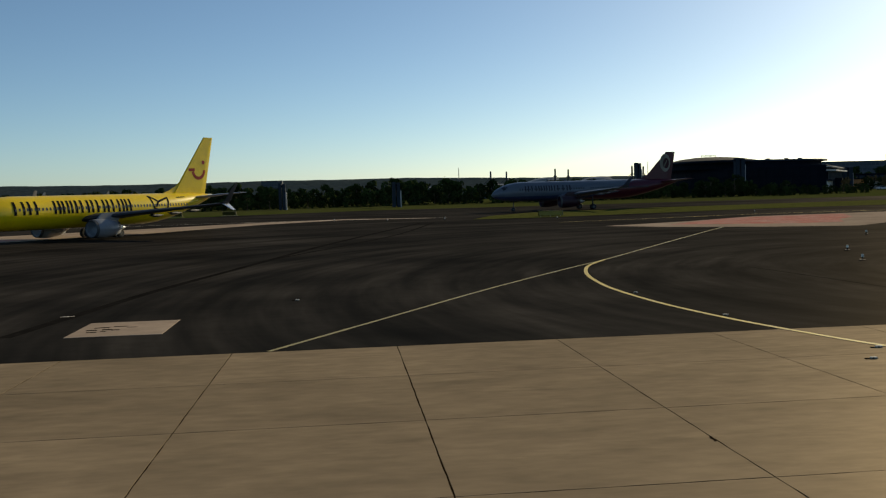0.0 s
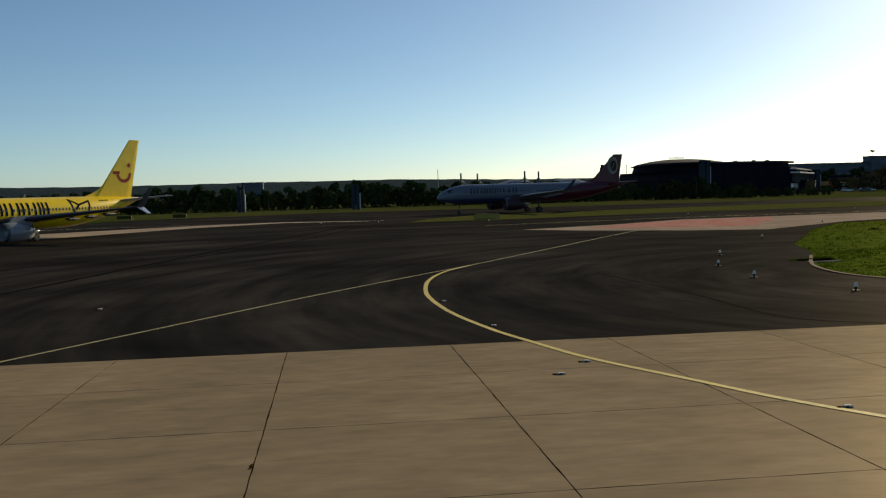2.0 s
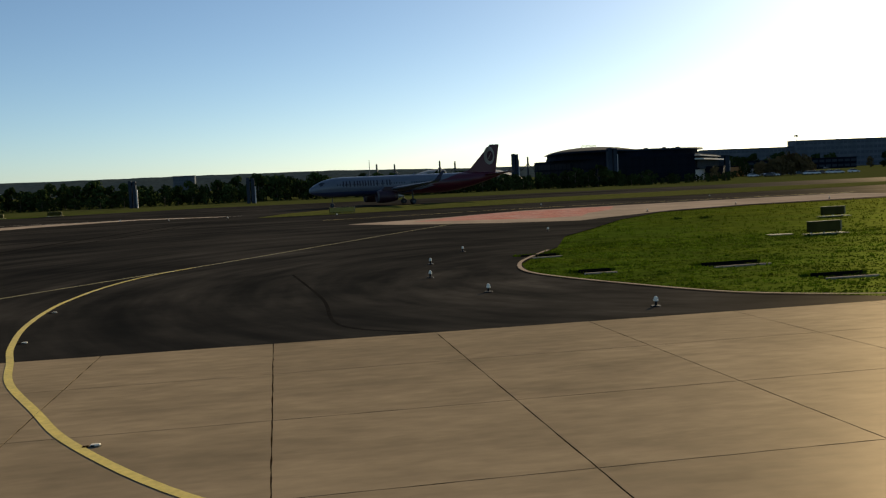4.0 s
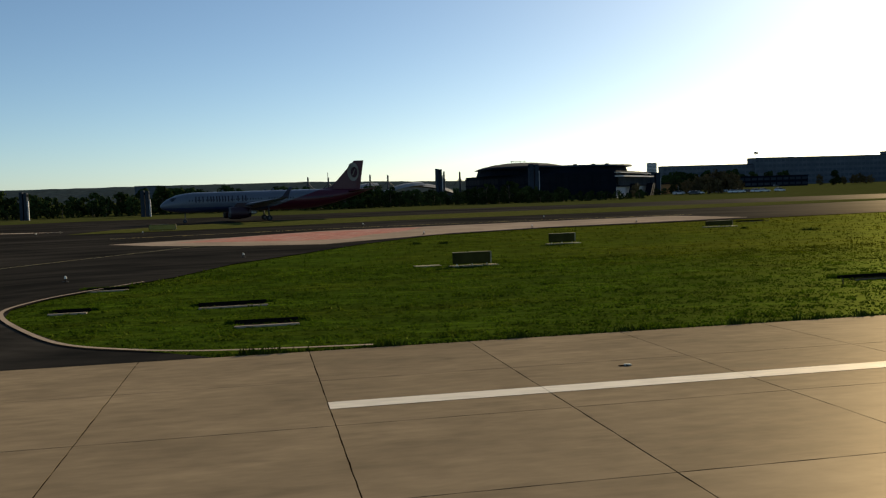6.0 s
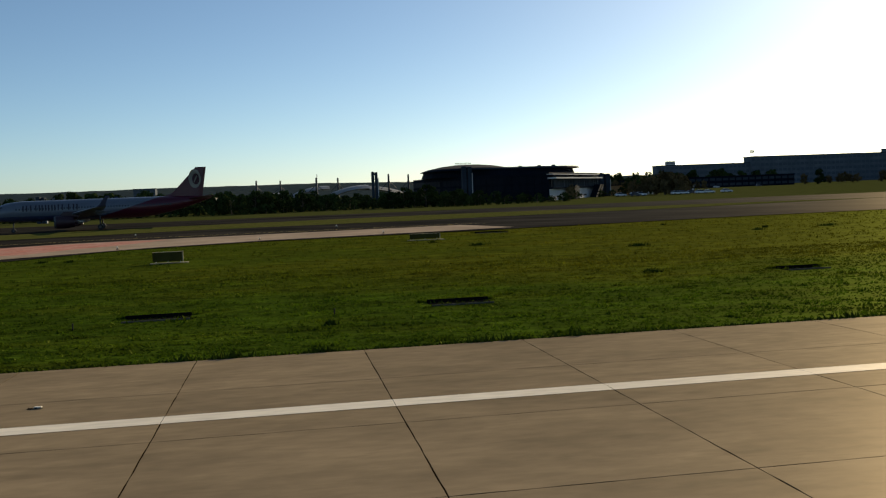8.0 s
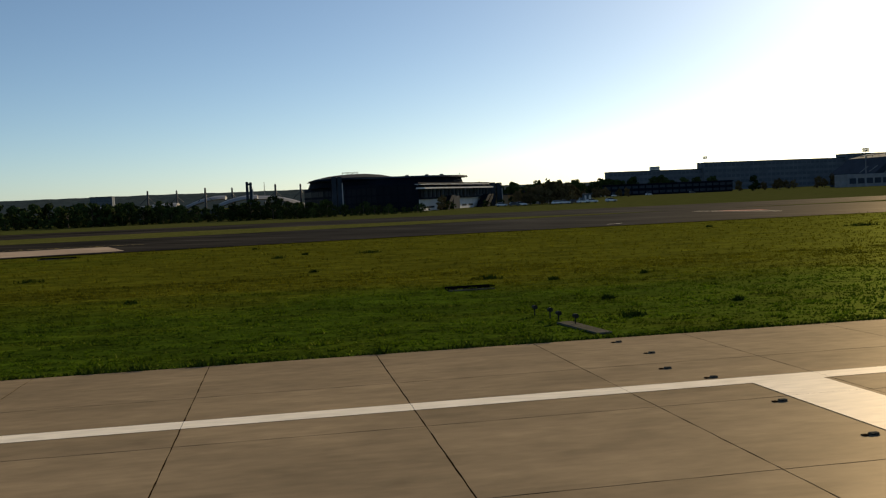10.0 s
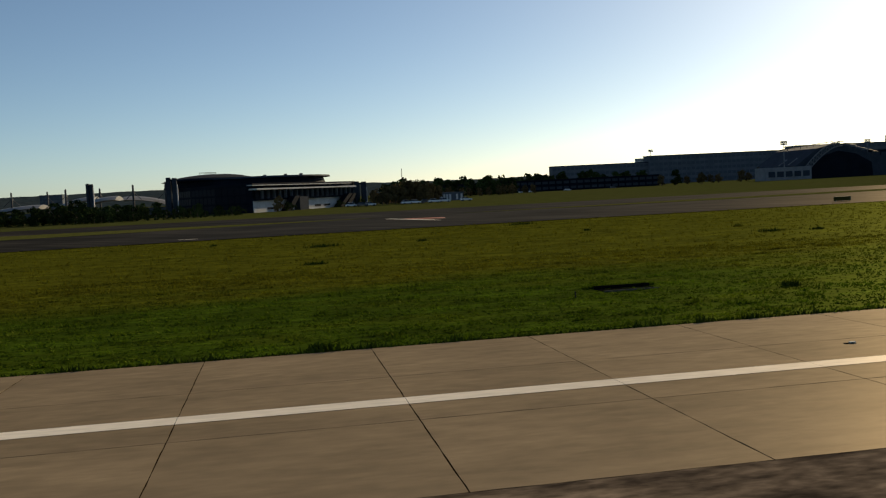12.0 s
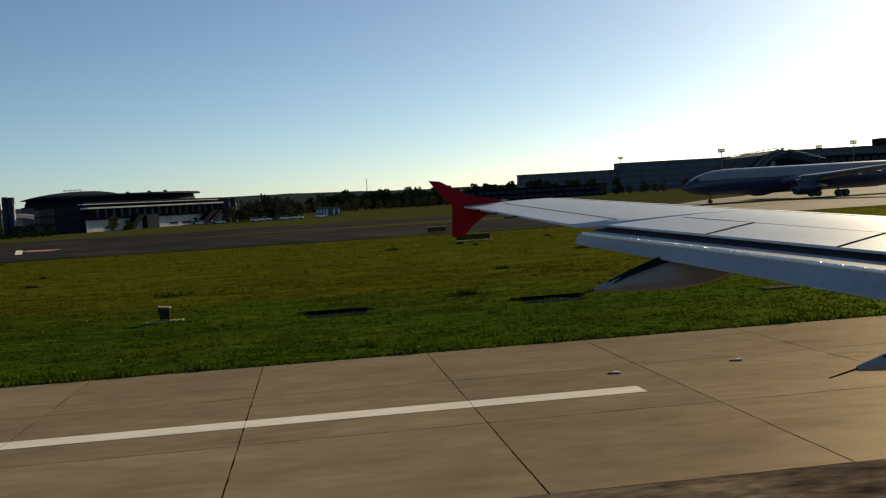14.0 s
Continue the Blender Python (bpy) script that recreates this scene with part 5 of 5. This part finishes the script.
def precision_light(x, y, label):
    """A boxed approach light unit on legs over a slab."""
    s = thing("approach_light_unit", label, "light unit", pose(x, y, land(y) - 0.05) @ Matrix.Scale(0.84, 4), "approach light units")
    part("base_slab", boxed(-1.0, 0.15, -0.35, -0.12, -0.05, 0.07, bevel=0.01), sign_edge, s, "pale concrete strip")
    part("base_slab", boxed(0.2, 0.95, -0.3, 0.3, -0.05, 0.08, bevel=0.01), sign_edge, s, "pale concrete slab")
    bm = bmesh.new()
    loft(bm, [[(-0.24, -0.2, 0.16), (0.26, -0.2, 0.16), (0.26, 0.3, 0.16), (-0.24, 0.3, 0.16)], [(-0.32, -0.26, 0.78), (0.28, -0.26, 0.72), (0.28, 0.32, 0.72), (-0.32, 0.32, 0.78)]])
    part("housing", bm, sign_back, s)
    bm = bmesh.new()
    loft(bm, [[(-0.34, -0.29, 0.79), (0.3, -0.29, 0.73), (0.3, 0.34, 0.73), (-0.34, 0.34, 0.79)], [(-0.34, -0.29, 0.85), (0.3, -0.29, 0.79), (0.3, 0.34, 0.79), (-0.34, 0.34, 0.85)]])
    part("lid", bm, sign_edge, s, "pale lid")
    part("lens_frame", boxed(-0.18, 0.18, -0.27, -0.25, 0.28, 0.6), black_plastic, s)
    for a in (-0.18, 0.2):
        for b in (-0.14, 0.24):
            part("leg", tubed((a, b, -0.02), (a, b, 0.18), 0.03, n=8), black_plastic, s)
    return s


precision_light(167.1, 43.4, "olive boxed approach light unit on a slab in grass")
precision_light(240.0, 43.2, "small boxed approach light unit on a pale slab")
s = thing("threshold_lamp", "cluster of small threshold lamps on a cracked slab", "light unit", pose(137.5, 32.5, land(32.5) - 0.05, 0, 0, 8) @ Matrix.Diagonal((0.8, 1, 0.78, 1)))
part("base_slab", boxed(-0.35, 0.35, -2.6, 0.6, -0.05, 0.07, bevel=0.01), kerb_grey, s, "cracked grey concrete slab")
for i in range(4):
    y = -0.2 + 1.1 * i
    st = part("stake", tubed((0.1 * (-1) ** i, y, 0), (0.1 * (-1) ** i, y, 0.4), 0.03, n=8), black_plastic, s)
    part("lamp_head", tubed((0.1 * (-1) ** i, y - 0.12, 0.44), (0.1 * (-1) ** i, y + 0.12, 0.44), 0.11, 0.09, 10), black_plastic, st)
for x, y in ((190.5, 84.5), (74.5, 38), (84.6, 38), (164.4, 38), (194.6, 37.9), (224.6, 37.8), (239.8, 38.7), (254.6, 38.5)):
    s = thing("marker_stake", "short dark marker stake in the grass", "stake", pose(x, y, land(y) - 0.06), "marker stakes")
    part("stake", tubed((0, 0, 0), (0, 0, 0.24), 0.03, 0.026, 8), black_plastic, s)
    part("cap", tubed((0, 0, 0.23), (0, 0, 0.27), 0.04, 0.032, 8), black_plastic, s)


# ---- grass blades ----
def in_grass(x, y):
    """Whether the place is on the near grass."""
    if y < EDGE + 0.05 or y > 103 + max(0, (x - 80) * 0.13):
        return False
    if y < 45:
        return x > 37.6 + max(0, 45 - y) ** 2 * 0.034
    return x > 0.15 + float(np.interp(y, [45.2, 49, 52.3, 59.3, 68.5, 76, 86.5, 97, 102.5, 105.5, 112], [37.5, 38.2, 39.7, 43.4, 46.8, 51.7, 58, 66.6, 80, 105, 142]))


def blades(name, count, y0, y1, size, seed, label):
    r = random.Random(seed)
    verts, faces = [], []
    while len(faces) < count:
        x, y = r.uniform(37, 330), y0 + (y1 - y0) * r.random() ** 1.3
        if not in_grass(x, y):
            continue
        rich = 0.5 + 0.5 * noise.noise(Vector((x * 0.35, y * 0.6, 0)))
        if r.random() > 0.25 + rich:
            continue
        z = land(y) - 0.07
        clump = max(0.0, noise.noise(Vector((x * 0.9, y * 1.3, 7))))
        tall = size * (0.4 + 0.55 * rich + 1.7 * clump) * r.uniform(0.6, 1.3)
        for k in range(3):
            a = r.uniform(0, math.pi)
            dx, dy, w = r.gauss(0, 0.09), r.gauss(0, 0.09), r.uniform(0.03, 0.075)
            n = len(verts)
            verts += [(x + dx - w * math.cos(a), y + dy - w * math.sin(a), z), (x + dx + w * math.cos(a), y + dy + w * math.sin(a), z),
                      (x + dx + r.gauss(0, 0.06), y + dy + r.gauss(0, 0.06), z + tall)]
            faces.append((n, n + 1, n + 2))
    me = bpy.data.meshes.new(name)
    me.from_pydata(verts, [], faces)
    me.materials.append(blade_mat)
    return tagged(new(name, me), label, "grass", "", "stuff")


blades("grass_blades", 330000, EDGE, 62, 0.085, 3, "tufted short grass beside the runway")
blades("grass_blades", 90000, 55, 118, 0.13, 4, "tufted short grass beside the runway")


# weeds along the runway edge
def weed_edge():
    r = random.Random(9)
    verts, faces = [], []
    x = 47.0
    while x < 330:
        big = r.random() < 0.06
        for k in range(30 if big else 11):
            px, py = x + r.gauss(0, 0.25), EDGE + abs(r.gauss(0.04, 0.16)) + 0.02
            hgt = r.uniform(0.07, 0.15) * (2.2 if big else 1)
            n, w, a = len(verts), r.uniform(0.03, 0.07), r.uniform(0, math.pi)
            z = land(py) - 0.06
            verts += [(px - w * math.cos(a), py - w * math.sin(a), z), (px + w * math.cos(a), py + w * math.sin(a), z), (px + r.gauss(0, 0.1), py + r.gauss(0, 0.08), z + hgt)]
            faces.append((n, n + 1, n + 2))
        x += r.uniform(0.1, 0.3)
    me = bpy.data.meshes.new("edge_weeds")
    me.from_pydata(verts, [], faces)
    me.materials.append(weed_mat)
    tagged(new("edge_weeds", me), "ragged weeds along the concrete edge", "grass", "", "stuff")


weed_edge()


# dark clumps of coarser weeds in the drier grass
def weed_clumps():
    r = random.Random(17)
    verts, faces = [], []
    spots = [(186.6, 87.8, 1.1), (211.5, 110.5, 1.0), (222.8, 72.2, 0.7)]
    while len(spots) < 48:
        x, y = r.uniform(60, 320), EDGE + 0.4 + 74 * r.random() ** 1.1
        if in_grass(x, y) and noise.noise(Vector((x / 14, y / 9, 5))) > -0.1:
            spots.append((x, y, r.choice((0.15, 0.2, 0.25, 0.3, 0.5))))
    for x, y, s in spots:
        for k in range(int(60 + 90 * s)):
            px, py = x + r.gauss(0, s * 0.8), y + r.gauss(0, s * 0.45)
            n, w, a = len(verts), r.uniform(0.03, 0.08), r.uniform(0, math.pi)
            z, tall = land(py) - 0.07, r.uniform(0.1, 0.3) * (0.8 + 0.5 * s)
            verts += [(px - w * math.cos(a), py - w * math.sin(a), z), (px + w * math.cos(a), py + w * math.sin(a), z), (px + r.gauss(0, 0.08), py + r.gauss(0, 0.08), z + tall)]
            faces.append((n, n + 1, n + 2))
    me = bpy.data.meshes.new("weed_clumps")
    me.from_pydata(verts, [], faces)
    me.materials.append(weed_mat)
    tagged(new("weed_clumps", me), "scattered dark clumps of coarse weeds in the grass", "grass", "", "stuff")


weed_clumps()

# ---- the wing at the end of the way: it stands on its own gear beside the runway axis ----
def near_wing():
    w = thing("aircraft_wing", "grey metal airliner wing with lowered flap and a red wingtip fence", "aircraft wing", pose(246.78, 0, 0))
    zc = lambda y: 4.235 - 0.075 * (15.4 - y)
    lead = lambda y: 4.4 + (15.4 - y) * 0.45 if y > 6.5 else 8.4 + (6.5 - y) * 0.52
    spoiler = lambda y: 3.51 + (11.44 - y) * 0.41
    tail = lambda y: 2.45 + (15.2 - y) * 0.2
    rear_of = lambda y: spoiler(y) if y < 11.36 else tail(y)
    bulge = ((0.0, -0.03), (0.015, 0.0), (0.05, 0.028), (0.14, 0.06), (0.3, 0.082), (0.5, 0.078), (0.75, 0.05), (1.0, 0.012))

    def top(x, y):
        """The height of the upper skin."""
        u = (lead(y) - x) / (lead(y) - rear_of(y))
        return zc(y) + float(np.interp(u, [b[0] for b in bulge], [b[1] for b in bulge])) * float(np.interp(y, [11.4, 15.3], [1.0, 0.8]))

    def skin(ys, rear):
        rings = []
        for y in ys:
            a, c = lead(y), lead(y) - rear(y)
            over = [(a - u * c, y, top(a - u * c, y)) for u, _ in bulge]
            under = [(a - u * c, y, zc(y) - d) for u, d in ((1.0, 0.012), (0.7, 0.09), (0.35, 0.15), (0.08, 0.1))]
            rings.append(over + under)
        bm = bmesh.new()
        loft(bm, rings)
        return bm

    part("inner_panel", skin([1.7, 1.72, 4, 6.5, 8, 9.5, 11.33, 11.35], spoiler), wing_metal, w, smooth=True)
    part("outer_panel", skin([11.37, 11.39, 12.4, 13.6, 14.8, 15.28, 15.3], tail), wing_metal, w, smooth=True)

    def lay(name, corners, mat, label="", lift=0.004, n=6, parent=w):
        """A thin plate that lies on the upper skin between four corners (x, y), two along the front and two along the rear."""
        (ax, ay), (bx, by), (cx, cy), (dx, dy) = corners
        bm = bmesh.new()
        rows = []
        for i in range(n + 1):
            u = i / n
            f, r = (ax + (bx - ax) * u, ay + (by - ay) * u), (dx + (cx - dx) * u, dy + (cy - dy) * u)
            rows.append([(f[0] + (r[0] - f[0]) * v, f[1] + (r[1] - f[1]) * v) for v in (0, 0.33, 0.67, 1)])
        up = [[bm.verts.new((x, y, top(x, y) + lift)) for x, y in row] for row in rows]
        for p, q in zip(up, up[1:]):
            for k in range(3):
                bm.faces.new((p[k], p[k + 1], q[k + 1], q[k]))
        for f in bm.faces:
            f.normal_update()
            if f.normal.z < 0:
                f.normal_flip()
        bmesh.ops.solidify(bm, geom=bm.faces[:], thickness=lift * 0.8)
        return part(name, bm, mat, parent, label)

    lay("aileron", ((tail(15.0) + 0.55, 15.0), (tail(11.6) + 0.6, 11.6), (tail(11.6) + 0.01, 11.6), (tail(15.0) + 0.01, 15.0)), wing_metal)
    lay("gap_seal", ((tail(15.0) + 0.58, 15.0), (tail(11.6) + 0.63, 11.6), (tail(11.6) + 0.60, 11.6), (tail(15.0) + 0.55, 15.0)), fairing_grey, "dark aileron hinge gap", 0.009)
    ys = [11.3, 9.78, 8.25, 6.7, 5.1, 3.2]
    for y1, y0 in zip(ys, ys[1:]):
        lay("spoiler", ((spoiler(y1) + 0.75, min(11.33, y1 + 0.35)), (spoiler(y0) + 0.75, y0 + 0.39), (spoiler(y0) + 0.01, y0 + 0.02), (spoiler(y1) + 0.01, y1 - 0.02)), wing_metal)
        lay("gap_seal", ((spoiler(y0) + 0.75, y0 + 0.388), (spoiler(y0) + 0.75, y0 + 0.352), (spoiler(y0) + 0.01, y0 - 0.018), (spoiler(y0) + 0.01, y0 + 0.018)), seal, "dark gap between spoilers", 0.009, 2)
    lay("panel_joint", ((spoiler(11.2) + 0.935, 11.2), (spoiler(3.2) + 0.935, 3.2), (spoiler(3.2) + 0.915, 3.2), (spoiler(11.2) + 0.915, 11.2)), fairing_grey, "fine panel joint", 0.005)
    lay("panel_joint", ((lead(15.0) - 0.55, 15.0), (lead(6.6) - 0.62, 6.6), (lead(6.6) - 0.64, 6.6), (lead(15.0) - 0.57, 15.0)), fairing_grey, "fine panel joint", 0.005)
    # flap: a tilted plate behind the spoilers, with a bright upper edge
    edge = lambda y: 3.24 + (11.15 - y) * 0.35
    rear = lambda y: 3.12 + (11.37 - y) * 0.305
    sag = lambda y: (11.37 - y) * 0.012
    bm = bmesh.new()
    loft(bm, [[(spoiler(y) + 0.35, y, zc(y) - 0.10), (spoiler(y) + 0.0, y, zc(y) - 0.07), (spoiler(y) - 0.12, y, zc(y) - 0.062), (edge(y), y, zc(y) - 0.075), (rear(y), y, zc(y) - 0.175 - sag(y)),
                (rear(y), y, zc(y) - 0.195 - sag(y)), (edge(y) + 0.1, y, zc(y) - 0.2 - sag(y)), (spoiler(y) + 0.3, y, zc(y) - 0.2)] for y in (3.0, 6.0, 9.0, 11.3)])
    flap = part("flap", bm, flap_grey, w, "lowered grey flap")
    # added metal tube of uneven width stands in for sun glints along the edge
    bm = bmesh.new()
    rough_edge = random.Random(31)
    rings = []
    for y in np.linspace(3.0, 11.2, 420):
        r = rough_edge.uniform(0.017, 0.026)
        rings.append([(edge(y) + r * math.cos(b), y, zc(y) - 0.062 + r * math.sin(b)) for b in np.linspace(0, 2 * math.pi, 9)[:-1]])
    loft(bm, rings)
    part("wear_strip", bm, sparkle, flap, "bright metal strip added for the sun glint")
    # a dark plate draws the shade of the gap behind the spoilers
    bm = bmesh.new()
    loft(bm, [[(spoiler(y) + 0.08, y, zc(y) - 0.02), (spoiler(y) - 0.1, y, zc(y) - 0.052), (spoiler(y) - 0.1, y, zc(y) - 0.062), (spoiler(y) + 0.08, y, zc(y) - 0.06)] for y in (3.0, 7.0, 11.4)])
    part("flap_cove", bm, cove_grey, w, "dark strip drawn for the shaded gap under the spoilers")
    for y, x0, x1, z in ((9.8, 4.95, 2.9, 3.31), (6.2, 6.4, 3.72, 3.0)):
        bm = bmesh.new()
        loft(bm, [[(x1 + (x0 - x1) * u, y + wide * math.cos(b), z + (lo + hi) / 2 + (hi - lo) / 2 * math.sin(b)) for b in np.linspace(0.35, 2 * math.pi + 0.35, 11)[:-1]]
                  for u, lo, hi, wide in ((0.0, -0.02, 0.02, 0.02), (0.06, -0.03, 0.07, 0.06), (0.2, -0.05, 0.19, 0.13), (0.42, -0.07, 0.36, 0.19), (0.62, -0.03, 0.45, 0.2), (0.85, 0.1, 0.5, 0.15), (1.0, 0.3, 0.42, 0.05))])
        f = part("flap_fairing", bm, fairing_grey, w)
        part("static_wick", tubed((x1, y, z), (x1 - 0.22, y, z - 0.05), 0.008, 0.005, 5), seal, f)
        bm = bmesh.new()
        loft(bm, [[(x1 + (x0 - x1) * u, y - wide * 0.95, z + lo), (x1 + (x0 - x1) * u, y - wide * 1.03, z + lo), (x1 + (x0 - x1) * u, y - wide * 0.4, z + hi), (x1 + (x0 - x1) * u, y - wide * 0.3, z + hi - 0.02)]
                  for u, lo, hi, wide in ((0.07, 0.035, 0.08, 0.06), (0.2, 0.15, 0.2, 0.12), (0.42, 0.28, 0.365, 0.18))])
        part("hinge_panel", bm, seal, f, "dark hinge panel")
    for y in (14.6, 13.9, 13.2):
        part("static_wick", tubed((tail(y) + 0.02, y, zc(y)), (tail(y) - 0.2, y - 0.02, zc(y) - 0.01), 0.012, 0.008, 5), seal, w)
    # wingtip fence
    prof = [(3.25, 4.25), (2.95, 4.34), (2.5, 4.43), (2.06, 4.67), (1.88, 4.69), (2.06, 4.45), (2.25, 4.26), (2.23, 4.0), (2.22, 3.74), (2.42, 3.74), (2.6, 3.93), (2.85, 4.1)]
    bm = bmesh.new()
    loft(bm, [[(x, 15.34, z) for x, z in prof], [(x, 15.41, z) for x, z in prof]])
    bmesh.ops.bevel(bm, geom=bm.edges[:], offset=0.012, segments=1, affect="EDGES")
    part("wingtip_fence", bm, wing_red, w, "red wingtip fence")
    bm = bmesh.new()
    loft(bm, [[(4.2, 15.28, 4.2), (3.6, 15.28, 4.27), (2.5, 15.28, 4.23), (3.2, 15.28, 4.14)], [(3.3, 15.5, 4.23), (3.0, 15.5, 4.26), (2.7, 15.5, 4.23), (3.0, 15.5, 4.2)]])
    part("tip_cap", bm, wing_metal, w)
    # gear
    g = part("main_gear", tubed((7.2, 2.3, land(2.3) + 0.56), (7.3, 2.5, 3.25), 0.13, n=12), steel, w)
    for d in (-0.42, 0.42):
        wheel(g, 7.2, 2.3 + d, 0.56 + land(2.3), 0.56, 0.4)
    return w


near_wing()


# ---- runway slabs ----
def slab_mesh(seed):
    """A slab of five metres whose edges are a little chipped."""
    r = random.Random(seed)
    out = []
    for side in range(4):
        wide = 1.15 if side % 2 == 0 else 1.0
        for k in range(14):
            u, d = k / 14 * 4.97 + 0.015, wide * r.uniform(0.005, 0.022) if k else 0.012
            out.append(((u, d), (5 - d, u), (5 - u, 5 - d), (d, 5 - u))[side])
    bm = bmesh.new()
    loft(bm, [[(x, y, -0.2 - FALL * y) for x, y in out], [(x, y, -FALL * y) for x, y in out]])
    return mesh_of("slab", bm, concrete)


slab_meshes = [slab_mesh(i) for i in range(5)]
pick_slab = random.Random(2)
for i in range(-5, 59):
    for k in range(4):
        y = EDGE - 5 * (k + 1)
        share("slab", pick_slab.choice(slab_meshes), runway, pose(5 * i, y, -FALL * y))
verts, faces = [], []
for i in range(-60, 180):
    for k in range(12):
        if -5 <= i < 59 and k < 4:
            continue
        y0 = EDGE - 5 * (k + 1)
        y1 = min(y0 + 4.986, EDGE)
        y0 = max(y0 + 0.014, -EDGE)
        if y1 <= y0:
            continue
        n = len(verts)
        verts += [(5 * i + a, y, land(y)) for a, y in ((0.014, y0), (4.986, y0), (4.986, y1), (0.014, y1))]
        faces.append((n, n + 1, n + 2, n + 3))
me = bpy.data.meshes.new("slab_field")
me.from_pydata(verts, [], faces)
me.materials.append(concrete)
ob = new("slab_field", me)
ob.parent = runway
tagged(ob, kind="stuff")
